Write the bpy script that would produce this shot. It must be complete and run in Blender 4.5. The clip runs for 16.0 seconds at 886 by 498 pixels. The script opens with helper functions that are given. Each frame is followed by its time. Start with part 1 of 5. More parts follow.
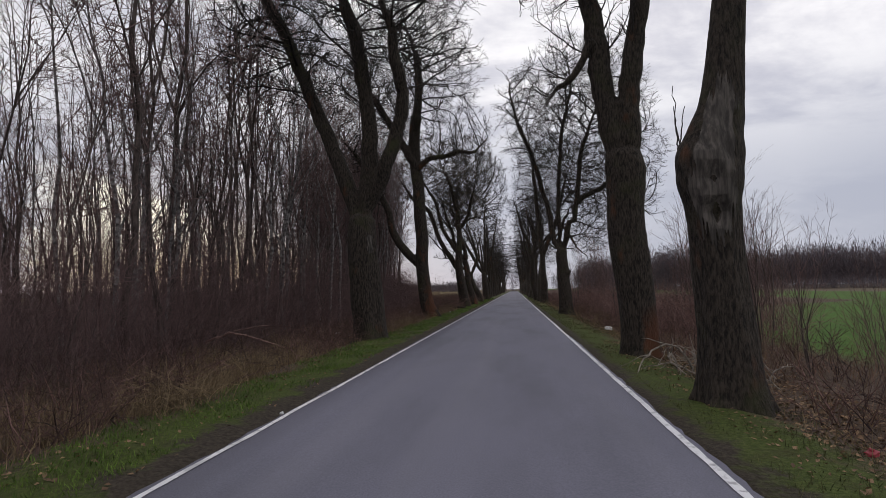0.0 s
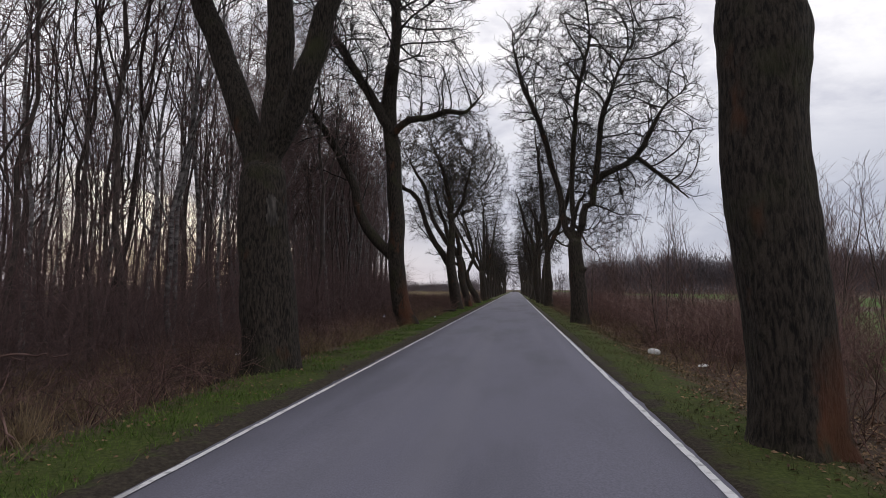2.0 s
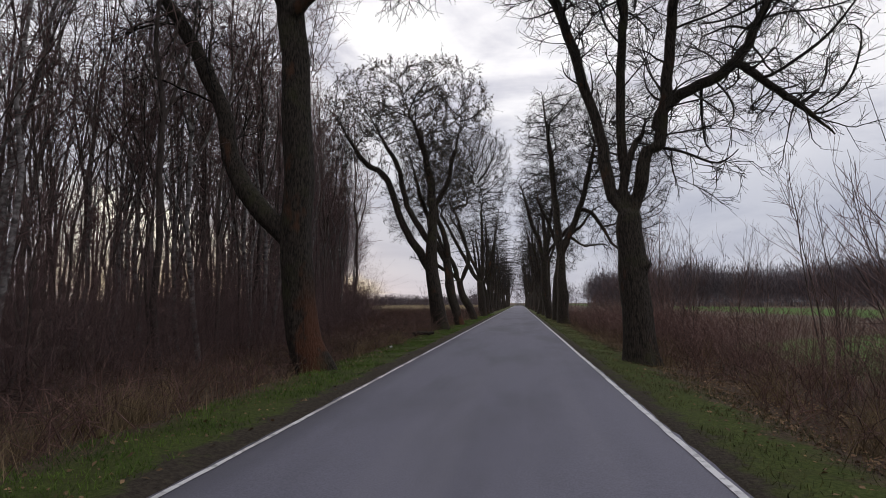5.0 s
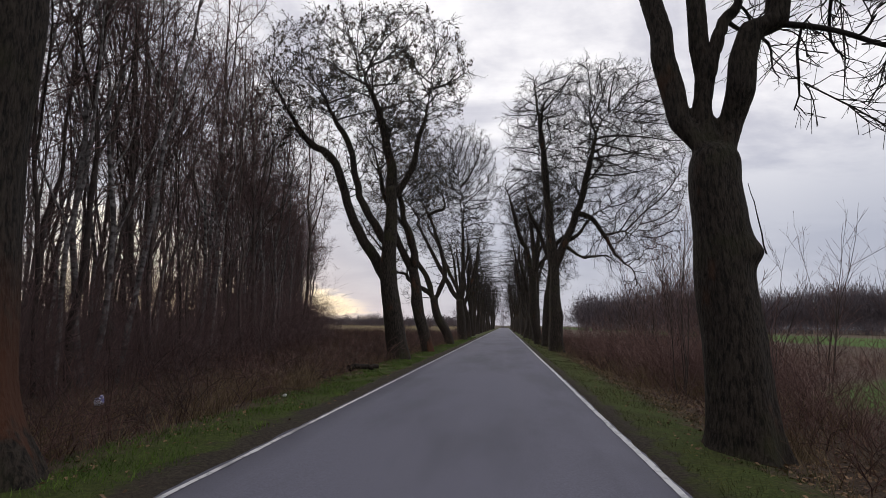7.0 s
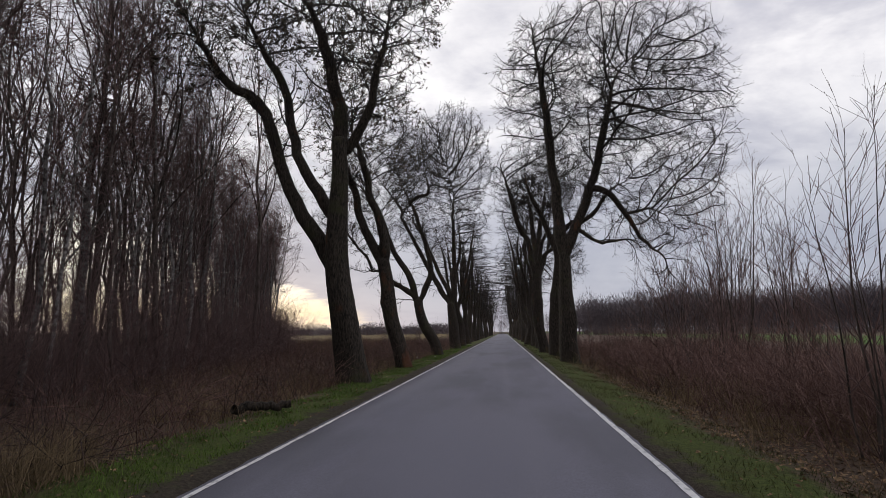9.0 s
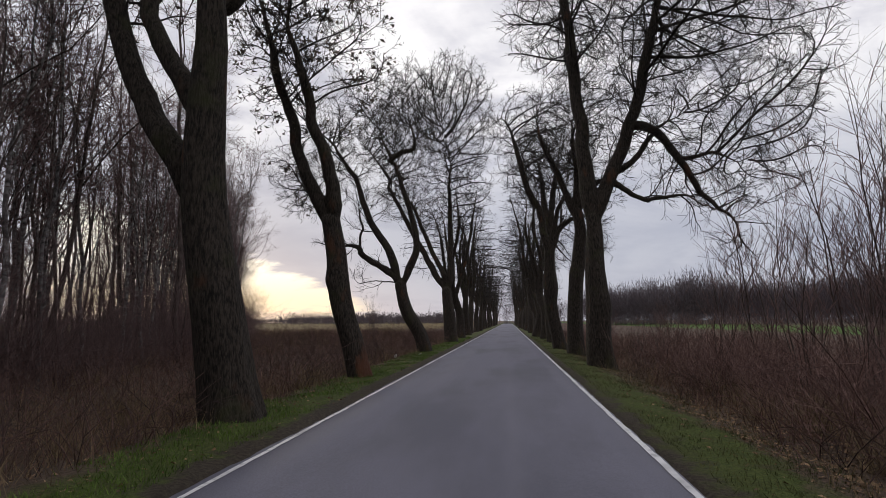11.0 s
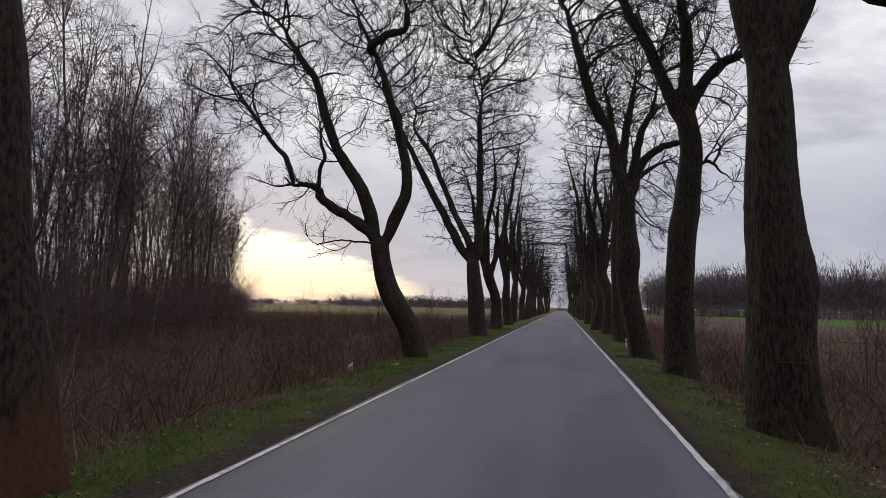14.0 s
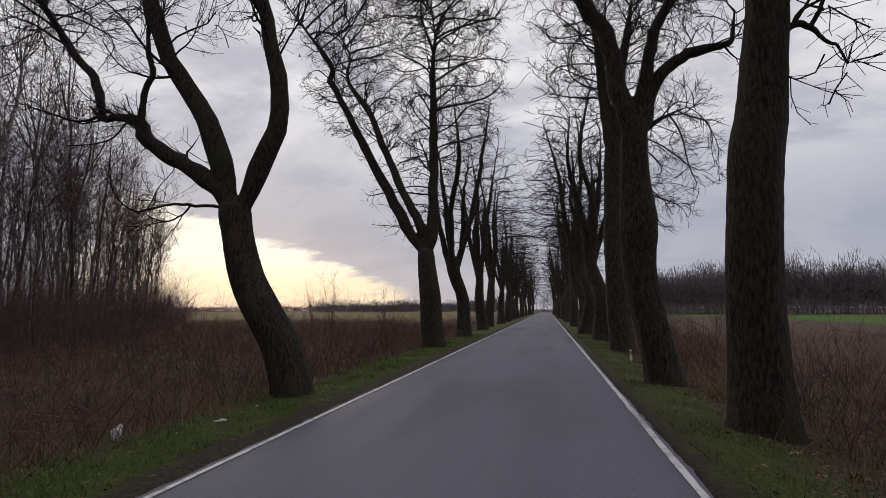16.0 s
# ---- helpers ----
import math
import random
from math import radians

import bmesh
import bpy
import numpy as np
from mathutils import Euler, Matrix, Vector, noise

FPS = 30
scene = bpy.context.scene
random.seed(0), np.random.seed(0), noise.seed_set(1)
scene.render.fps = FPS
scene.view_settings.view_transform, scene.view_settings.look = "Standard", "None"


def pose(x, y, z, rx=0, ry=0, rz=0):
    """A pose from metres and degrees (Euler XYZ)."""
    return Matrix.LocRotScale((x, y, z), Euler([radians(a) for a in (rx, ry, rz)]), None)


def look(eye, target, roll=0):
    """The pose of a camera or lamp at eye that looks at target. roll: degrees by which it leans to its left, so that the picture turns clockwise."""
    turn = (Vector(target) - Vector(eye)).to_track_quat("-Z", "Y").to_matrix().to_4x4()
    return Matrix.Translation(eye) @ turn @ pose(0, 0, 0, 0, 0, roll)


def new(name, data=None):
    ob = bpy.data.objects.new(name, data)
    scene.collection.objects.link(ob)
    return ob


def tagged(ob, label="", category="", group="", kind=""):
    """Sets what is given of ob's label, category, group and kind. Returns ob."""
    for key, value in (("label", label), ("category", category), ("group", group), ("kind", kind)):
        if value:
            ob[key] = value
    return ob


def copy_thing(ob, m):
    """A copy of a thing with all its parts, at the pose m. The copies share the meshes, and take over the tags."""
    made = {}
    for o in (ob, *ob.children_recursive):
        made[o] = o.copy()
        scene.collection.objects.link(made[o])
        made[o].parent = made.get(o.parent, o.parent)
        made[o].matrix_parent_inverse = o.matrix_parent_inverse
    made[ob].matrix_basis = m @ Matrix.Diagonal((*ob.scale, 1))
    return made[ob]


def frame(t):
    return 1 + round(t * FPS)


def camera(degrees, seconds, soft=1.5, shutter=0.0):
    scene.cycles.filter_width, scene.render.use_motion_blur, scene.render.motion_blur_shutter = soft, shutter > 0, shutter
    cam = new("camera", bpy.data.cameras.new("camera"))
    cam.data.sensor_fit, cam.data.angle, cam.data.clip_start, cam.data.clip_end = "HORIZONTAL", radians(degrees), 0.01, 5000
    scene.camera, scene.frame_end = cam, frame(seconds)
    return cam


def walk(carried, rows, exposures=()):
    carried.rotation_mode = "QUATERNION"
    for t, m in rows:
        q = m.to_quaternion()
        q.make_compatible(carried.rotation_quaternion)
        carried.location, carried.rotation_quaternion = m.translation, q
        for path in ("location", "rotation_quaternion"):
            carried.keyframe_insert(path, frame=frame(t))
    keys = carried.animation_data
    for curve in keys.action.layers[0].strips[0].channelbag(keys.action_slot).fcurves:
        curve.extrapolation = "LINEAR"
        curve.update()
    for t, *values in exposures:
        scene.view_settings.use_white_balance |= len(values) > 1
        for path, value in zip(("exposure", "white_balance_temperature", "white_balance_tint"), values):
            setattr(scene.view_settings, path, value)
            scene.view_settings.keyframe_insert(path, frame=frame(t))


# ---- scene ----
cam = camera(77.7, 16.0, soft=0.6)
PATH = [
    (0, (0.087, 2.894, 1.518), (-0.168, 4.872, 1.667), -1.0),
    (0.5, (0.09, 4.669, 1.52), (-0.165, 6.648, 1.665), -0.4),
    (1, (0.064, 6.47, 1.509), (-0.184, 8.448, 1.659), -0.4),
    (1.5, (0.093, 8.378, 1.539), (-0.155, 10.357, 1.691), 0.1),
    (2, (0.131, 10.294, 1.526), (-0.13, 12.271, 1.673), -0.0),
    (2.5, (0.076, 12.276, 1.464), (-0.186, 14.25, 1.654), -0.1),
    (3, (0.044, 14.186, 1.483), (-0.212, 16.159, 1.678), -0.1),
    (3.5, (0.026, 16.188, 1.464), (-0.258, 18.157, 1.669), -0.7),
    (4, (-0.006, 18.281, 1.497), (-0.286, 20.252, 1.691), -0.6),
    (6.5, (0.139, 28.352, 1.459), (-0.111, 30.322, 1.698), 0.7),
    (7, (0.133, 30.163, 1.484), (-0.091, 32.132, 1.756), 0.7),
    (7.5, (0.118, 31.986, 1.49), (-0.077, 33.953, 1.792), -0.2),
    (8, (0.066, 33.836, 1.471), (-0.141, 35.801, 1.785), -0.8),
    (8.5, (0.048, 35.669, 1.458), (-0.158, 37.634, 1.769), -0.6),
    (9, (0.099, 37.574, 1.433), (-0.112, 39.54, 1.732), -0.7),
    (11.5, (0.121, 47.525, 1.526), (-0.126, 49.493, 1.782), 0.0),
    (12, (0.136, 49.518, 1.509), (-0.12, 51.486, 1.751), 1.0),
    (12.5, (0.176, 51.409, 1.523), (-0.139, 53.374, 1.726), 1.2),
    (13, (0.215, 53.301, 1.583), (-0.208, 55.245, 1.782), 1.8),
    (13.5, (0.247, 55.323, 1.579), (-0.179, 57.266, 1.784), 1.6),
    (14, (0.3, 57.242, 1.567), (-0.124, 59.186, 1.772), 1.0),
    (14.5, (0.305, 59.084, 1.567), (-0.105, 61.029, 1.781), 1.0),
    (15, (0.435, 60.94, 1.547), (0.041, 62.888, 1.764), -0.0),
    (15.5, (0.438, 62.762, 1.534), (0.047, 64.712, 1.748), -0.3),
    (16, (0.498, 64.53, 1.521), (0.13, 66.484, 1.74), -0.3),
]
walk(cam, [(t, look(eye, target, roll)) for t, eye, target, roll in PATH],
     [(0, 0.17), (2, 0.29), (4, 0.2), (6.5, 0.2), (8, 0.12), (13, 0.11), (14.5, 0.0), (16, -0.12)])

# ---------------------------------------------------------------- sky and light
SUN_AZ, SUN_EL = -29.0, 4.0       # degrees, west of the road's line; just above the horizon
sun_dir = Vector((math.sin(radians(SUN_AZ)) * math.cos(radians(SUN_EL)), math.cos(radians(SUN_AZ)) * math.cos(radians(SUN_EL)), math.sin(radians(SUN_EL))))


def node(tree, kind, **values):
    n = tree.nodes.new(kind)
    for key, value in values.items():
        if key in n.inputs:
            n.inputs[key].default_value = value
    return n


def maths(tree, op, a, b=None, c=None, clamp=False):
    n = tree.nodes.new("ShaderNodeMath")
    n.operation, n.use_clamp = op, clamp
    for i, v in enumerate((a, b, c)):
        if v is None:
            continue
        if isinstance(v, (int, float)):
            n.inputs[i].default_value = v
        else:
            tree.links.new(v, n.inputs[i])
    return n.outputs[0]


def ramp(tree, fac, lo, hi):
    """0 at lo, 1 at hi, smooth between."""
    n = tree.nodes.new("ShaderNodeMapRange")
    n.interpolation_type = "SMOOTHSTEP"
    tree.links.new(fac, n.inputs[0])
    n.inputs[1].default_value, n.inputs[2].default_value = lo, hi
    return n.outputs[0]


def blend(tree, fac, a, b, mode="MIX"):
    n = tree.nodes.new("ShaderNodeMix")
    n.data_type, n.blend_type = "RGBA", mode
    for socket, v in ((n.inputs[0], fac), (n.inputs[6], a), (n.inputs[7], b)):
        if isinstance(v, (int, float)):
            socket.default_value = v
        elif isinstance(v, tuple):
            socket.default_value = (*v, 1)
        else:
            tree.links.new(v, socket)
    return n.outputs[2]


def noise_of(tree, vector, scale, detail=4.0, rough=0.55, stretch=None, distortion=0.0):
    if stretch:
        m = tree.nodes.new("ShaderNodeMapping")
        m.inputs["Scale"].default_value = stretch
        tree.links.new(vector, m.inputs[0])
        vector = m.outputs[0]
    n = node(tree, "ShaderNodeTexNoise", Scale=scale, Detail=detail, Roughness=rough, Distortion=distortion)
    tree.links.new(vector, n.inputs["Vector"])
    return n.outputs[0]


def make_world():
    world = bpy.data.worlds.new("overcast_evening")
    scene.world = world
    world.use_nodes = True
    t = world.node_tree
    t.nodes.clear()
    way = t.nodes.new("ShaderNodeTexCoord").outputs["Generated"]
    sep = t.nodes.new("ShaderNodeSeparateXYZ")
    t.links.new(way, sep.inputs[0])
    x, y, z = sep.outputs
    # flat cloud sheet seen in perspective
    lift = maths(t, "ADD", maths(t, "ABSOLUTE", z), 0.26)
    sheet = t.nodes.new("ShaderNodeCombineXYZ")
    t.links.new(maths(t, "DIVIDE", x, lift), sheet.inputs[0])
    t.links.new(maths(t, "DIVIDE", y, lift), sheet.inputs[1])
    clouds = noise_of(t, sheet.outputs[0], 1.5, 6.0, 0.55, (1.0, 1.1, 1.0), 0.8)
    wisps = noise_of(t, sheet.outputs[0], 5.5, 5.0, 0.6, (0.9, 1.2, 1.0))
    cover = ramp(t, maths(t, "ADD", maths(t, "MULTIPLY", clouds, 0.75), maths(t, "MULTIPLY", wisps, 0.25)), 0.38, 0.60)
    grey = blend(t, cover, (0.58, 0.576, 0.652), (1.02, 0.997, 1.012))
    # bluer and duller towards the horizon, away from the sunset
    low = ramp(t, z, 0.43, 0.13)
    east = ramp(t, maths(t, "ADD", x, maths(t, "MULTIPLY", y, -0.15)), -0.35, 0.45)
    grey = blend(t, maths(t, "MULTIPLY", maths(t, "MULTIPLY", low, maths(t, "MAXIMUM", east, 0.9)), 0.94), grey, (0.41, 0.432, 0.525))
    # the break in the cloud where the sun goes down
    dot = t.nodes.new("ShaderNodeVectorMath")
    dot.operation = "DOT_PRODUCT"
    t.links.new(way, dot.inputs[0])
    dot.inputs[1].default_value = sun_dir
    near = ramp(t, maths(t, "ADD", dot.outputs["Value"], maths(t, "MULTIPLY", maths(t, "SUBTRACT", wisps, 0.5), 0.05)), 0.955, 0.980)
    rim = maths(t, "ADD", z, maths(t, "MULTIPLY", maths(t, "SUBTRACT", wisps, 0.5), 0.085))
    slope = maths(t, "ADD", rim, maths(t, "MULTIPLY", x, 0.40))      # the cloud's edge comes down towards the road
    band = maths(t, "MULTIPLY", ramp(t, slope, -0.056, -0.084), ramp(t, rim, -0.02, 0.04))
    gap = maths(t, "MULTIPLY", near, band)
    halo = maths(t, "MULTIPLY", ramp(t, dot.outputs["Value"], 0.88, 1.0), ramp(t, z, 0.30, 0.0))
    sky = blend(t, maths(t, "MULTIPLY", halo, 0.05), grey, (0.74, 0.73, 0.74))
    sky = blend(t, gap, sky, blend(t, ramp(t, z, 0.03, 0.10), (1.05, 0.92, 0.68), (1.15, 1.10, 0.96)))
    # below the horizon
    sky = blend(t, ramp(t, z, 0.0, -0.03), sky, (0.10, 0.09, 0.08))
    clear = t.nodes.new("ShaderNodeTexSky")
    clear.sky_type, clear.sun_disc = "NISHITA", False
    clear.sun_elevation, clear.sun_rotation = radians(SUN_EL), radians(SUN_AZ)
    first, second = node(t, "ShaderNodeBackground", Strength=0.95), node(t, "ShaderNodeBackground", Strength=0.006)
    t.links.new(sky, first.inputs[0])
    t.links.new(clear.outputs[0], second.inputs[0])
    both, out = t.nodes.new("ShaderNodeAddShader"), t.nodes.new("ShaderNodeOutputWorld")
    t.links.new(first.outputs[0], both.inputs[0])
    t.links.new(second.outputs[0], both.inputs[1])
    t.links.new(both.outputs[0], out.inputs[0])


make_world()
sun = new("sun", bpy.data.lights.new("sun", "SUN"))
sun.data.energy, sun.data.angle, sun.data.color = 0.6, radians(14), (1.0, 0.86, 0.66)
sun.matrix_world = look(sun_dir * 50, (0, 0, 0))


# ---------------------------------------------------------------- materials
def material(name, dark, light, scale=6.0, rough=0.9, stretch=(1, 1, 1), bump=0.3, bump_scale=None, spread=0.0, tint=None, tint_scale=0.6, tint_at=(0.5, 0.65), metal=0.0, specular=0.3, contrast=(0.3, 0.7), distance=0.02, rust=None):
    """Two tones by grain, a third by broad stains, bump from the grain, and a change from object to object."""
    m = bpy.data.materials.new(name)
    m.use_nodes = True
    t = m.node_tree
    shader = t.nodes["Principled BSDF"]
    where = t.nodes.new("ShaderNodeTexCoord").outputs["Object"]
    grain = noise_of(t, where, scale, 6.0, 0.62, stretch, 0.3)
    colour = blend(t, ramp(t, grain, *contrast), dark, light)
    if tint:
        stain = noise_of(t, where, tint_scale, 4.0, 0.6)
        colour = blend(t, ramp(t, stain, *tint_at), colour, tint)
    if rust:
        patch = noise_of(t, where, 1.7, 3.0, 0.6, (1, 1, 0.5))
        colour = blend(t, maths(t, "MULTIPLY", ramp(t, patch, 0.60, 0.72), 0.8), colour, rust)
    if spread:
        own = t.nodes.new("ShaderNodeObjectInfo").outputs["Random"]
        isle = t.nodes.new("ShaderNodeNewGeometry").outputs["Random Per Island"]
        both = maths(t, "FRACT", maths(t, "ADD", own, isle))
        value = maths(t, "ADD", maths(t, "MULTIPLY", both, 2 * spread), 1 - spread)
        hsv = t.nodes.new("ShaderNodeHueSaturation")
        t.links.new(colour, hsv.inputs["Color"])
        t.links.new(value, hsv.inputs["Value"])
        colour = hsv.outputs[0]
    t.links.new(colour, shader.inputs["Base Color"])
    shader.inputs["Roughness"].default_value = rough
    shader.inputs["Metallic"].default_value = metal
    shader.inputs["Specular IOR Level"].default_value = specular
    if bump:
        b = node(t, "ShaderNodeBump", Strength=bump, Distance=distance)
        t.links.new(noise_of(t, where, bump_scale or scale * 2, 5.0, 0.65, stretch) if bump_scale else grain, b.inputs["Height"])
        t.links.new(b.outputs[0], shader.inputs["Normal"])
    return m


BARK_KEY = dict(dark=(0.009, 0.007, 0.006), light=(0.056, 0.044, 0.034), scale=26, rough=0.95, stretch=(1, 1, 0.26), bump=1.0, tint=(0.042, 0.043, 0.019), tint_scale=0.9, tint_at=(0.52, 0.75), distance=0.05, rust=(0.085, 0.04, 0.022), contrast=(0.33, 0.67))
BARK = material("ash_bark", **BARK_KEY)


def lichen_bark(name, side, high):
    """The same bark with a reddish lichen stain up one side of the foot."""
    m = material(name, **BARK_KEY)
    t = m.node_tree
    shader = t.nodes["Principled BSDF"]
    where = t.nodes.new("ShaderNodeTexCoord").outputs["Object"]
    sep = t.nodes.new("ShaderNodeSeparateXYZ")
    t.links.new(where, sep.inputs[0])
    blotch = maths(t, "MULTIPLY", maths(t, "SUBTRACT", noise_of(t, where, 3.5, 5.0, 0.65, (1, 1, 0.5)), 0.5), 1.6)
    up = maths(t, "ADD", sep.outputs[2], blotch)
    across = maths(t, "ADD", maths(t, "MULTIPLY", maths(t, "ADD", sep.outputs[0], -side), 1.0), blotch)
    stain = maths(t, "MULTIPLY", ramp(t, up, high, high * 0.35), ramp(t, maths(t, "ABSOLUTE", across), 0.42, 0.12))
    colour = blend(t, maths(t, "MULTIPLY", stain, 0.62), shader.inputs["Base Color"].links[0].from_socket, (0.115, 0.042, 0.02))
    t.links.new(colour, shader.inputs["Base Color"])
    return m


BARK_RED = lichen_bark("ash_bark_with_red_lichen", 0.32, 1.25)
BARK_RUST = lichen_bark("ash_bark_with_rusty_lichen", -0.1, 2.6)
TWIG = material("ash_twigs", (0.015, 0.012, 0.011), (0.036, 0.030, 0.027), 5, 0.9, bump=0, spread=0.3)
ALDER = material("alder_bark", (0.038, 0.029, 0.026), (0.11, 0.086, 0.077), 12, 0.9, (1, 1, 0.3), 0.4, spread=0.35)
BIRCH = material("birch_bark", (0.06, 0.052, 0.05), (0.25, 0.23, 0.225), 4, 0.8, (1, 1, 1.6), 0.3, contrast=(0.36, 0.66), spread=0.3)
SAPLING_TWIG = material("woodland_twigs", (0.085, 0.054, 0.052), (0.182, 0.118, 0.112), 3, 0.9, bump=0, spread=0.35)
BRAMBLE = material("bramble_stems", (0.07, 0.039, 0.034), (0.185, 0.107, 0.09), 2, 0.85, bump=0, spread=0.5, tint=(0.046, 0.028, 0.026), tint_scale=0.45, tint_at=(0.46, 0.62))
DRY = material("dry_grass", (0.12, 0.085, 0.05), (0.26, 0.19, 0.11), 2, 0.9, bump=0, spread=0.4)
MOSS = material("mossy_verge_grass", (0.048, 0.055, 0.019), (0.112, 0.115, 0.043), 1.5, 0.85, bump=0, spread=0.45)
GRASS = material("grass_blades", (0.044, 0.082, 0.012), (0.115, 0.18, 0.03), 1.5, 0.8, bump=0, spread=0.45)
SHRUB = material("shrub_stems", (0.11, 0.063, 0.056), (0.255, 0.158, 0.138), 4, 0.9, bump=0, spread=0.35)
LINE = material("road_paint", (0.36, 0.36, 0.38), (0.72, 0.72, 0.74), 9, 0.7, bump=0.2, contrast=(0.33, 0.50), tint=(0.34, 0.335, 0.35), tint_scale=0.8, tint_at=(0.5, 0.7))
BAREWOOD = material("bare_wood", (0.028, 0.024, 0.021), (0.125, 0.108, 0.095), 14, 0.8, (1, 1, 0.12), 0.8, contrast=(0.35, 0.75))
RUSSET = material("russet_stalks", (0.095, 0.053, 0.04), (0.225, 0.138, 0.092), 1.2, 0.9, bump=0, spread=0.5, tint=(0.20, 0.15, 0.075), tint_scale=0.18, tint_at=(0.52, 0.68))
LEAF = material("fallen_leaves", (0.08, 0.047, 0.028), (0.27, 0.175, 0.10), 3, 0.8, bump=0, spread=0.5)
PLASTIC = material("white_plastic", (0.62, 0.62, 0.62), (0.82, 0.82, 0.82), 5, 0.4, bump=0.1)
RED = material("red_wrapper", (0.18, 0.02, 0.03), (0.3, 0.04, 0.05), 6, 0.5, bump=0.1)
BLUE = material("blue_foil", (0.18, 0.18, 0.42), (0.75, 0.75, 0.82), 6, 0.35, bump=0.1, contrast=(0.4, 0.6))
DEADWOOD = material("dead_wood", (0.10, 0.085, 0.07), (0.34, 0.295, 0.25), 9, 0.9, (1, 1, 0.4), 0.4)
# bluish grey-brown: the haze of distance is mixed into this twig colour
HAZED_TWIG = material("hazed_distant_wood", (0.082, 0.068, 0.076), (0.135, 0.112, 0.122), 0.3, 0.95, bump=0, spread=0.15)
SEED = material("seed_tufts", (0.05, 0.038, 0.028), (0.09, 0.07, 0.05), 3, 0.9, bump=0, spread=0.3)


def asphalt_material():
    m = bpy.data.materials.new("worn_asphalt")
    m.use_nodes = True
    t = m.node_tree
    shader = t.nodes["Principled BSDF"]
    where = t.nodes.new("ShaderNodeTexCoord").outputs["Object"]
    fine = noise_of(t, where, 60, 3.0, 0.7)
    broad = noise_of(t, where, 0.5, 5.0, 0.6, (1.0, 0.25, 1.0))
    tracks = noise_of(t, where, 1.3, 2.0, 0.5, (1.0, 0.02, 1.0))
    colour = blend(t, ramp(t, fine, 0.3, 0.7), (0.117, 0.116, 0.149), (0.18, 0.178, 0.23))
    colour = blend(t, maths(t, "MULTIPLY", ramp(t, broad, 0.42, 0.68), 0.6), colour, (0.086, 0.087, 0.108))
    colour = blend(t, maths(t, "MULTIPLY", ramp(t, tracks, 0.5, 0.7), 0.3), colour, (0.19, 0.187, 0.222))
    t.links.new(colour, shader.inputs["Base Color"])
    shader.inputs["Roughness"].default_value = 0.75
    shader.inputs["Specular IOR Level"].default_value = 0.35
    b = node(t, "ShaderNodeBump", Strength=0.5, Distance=0.006)
    t.links.new(fine, b.inputs["Height"])
    t.links.new(b.outputs[0], shader.inputs["Normal"])
    return m


def ground_material():
    """Bare dirt along the asphalt, mossy grass verge, leaf litter under the trees, fields beyond."""
    m = bpy.data.materials.new("earth_and_grass")
    m.use_nodes = True
    t = m.node_tree
    shader = t.nodes["Principled BSDF"]
    where = t.nodes.new("ShaderNodeTexCoord").outputs["Object"]
    sep = t.nodes.new("ShaderNodeSeparateXYZ")
    t.links.new(where, sep.inputs[0])
    fine = noise_of(t, where, 18, 6.0, 0.7)
    mid = noise_of(t, where, 2.2, 5.0, 0.65)
    broad = noise_of(t, where, 0.35, 4.0, 0.6)
    wob = maths(t, "MULTIPLY", maths(t, "SUBTRACT", mid, 0.5), 1.6)
    x = maths(t, "ADD", sep.outputs[0], wob)
    off = maths(t, "ABSOLUTE", maths(t, "ADD", x, 0.66))           # from the middle of the road
    dirt = blend(t, ramp(t, fine, 0.3, 0.7), (0.028, 0.023, 0.018), (0.075, 0.062, 0.048))
    grass = blend(t, ramp(t, fine, 0.3, 0.7), (0.035, 0.05, 0.012), (0.09, 0.115, 0.03))
    grass = blend(t, maths(t, "MULTIPLY", ramp(t, mid, 0.45, 0.7), 0.6), grass, (0.05, 0.045, 0.02))
    litter = blend(t, ramp(t, fine, 0.3, 0.7), (0.035, 0.024, 0.019), (0.14, 0.10, 0.075))
    field = blend(t, ramp(t, mid, 0.35, 0.7), (0.05, 0.10, 0.018), (0.085, 0.15, 0.03))
    stubble = blend(t, ramp(t, mid, 0.3, 0.7), (0.10, 0.075, 0.033), (0.19, 0.14, 0.066))
    colour = blend(t, ramp(t, off, 2.6, 2.95), dirt, grass)
    colour = blend(t, ramp(t, off, 3.5, 4.1), colour, litter)
    right = ramp(t, maths(t, "SUBTRACT", x, maths(t, "MULTIPLY", ramp(t, sep.outputs[1], 45.0, 75.0), 32.0)), 7.0, 9.5)
    colour = blend(t, right, colour, field)
    colour = blend(t, ramp(t, x, 75.0, 85.0), colour, (0.11, 0.085, 0.062))
    left = maths(t, "MULTIPLY", ramp(t, sep.outputs[0], -14.0, -18.0), ramp(t, sep.outputs[1], 118.0, 138.0))
    colour = blend(t, left, colour, stubble)
    colour = blend(t, maths(t, "MULTIPLY", ramp(t, broad, 0.5, 0.75), 0.25), colour, (0.05, 0.038, 0.026))
    t.links.new(colour, shader.inputs["Base Color"])
    shader.inputs["Roughness"].default_value = 0.95
    shader.inputs["Specular IOR Level"].default_value = 0.15
    b = node(t, "ShaderNodeBump", Strength=0.8, Distance=0.04)
    t.links.new(fine, b.inputs["Height"])
    t.links.new(b.outputs[0], shader.inputs["Normal"])
    return m


ASPHALT, EARTH = asphalt_material(), ground_material()


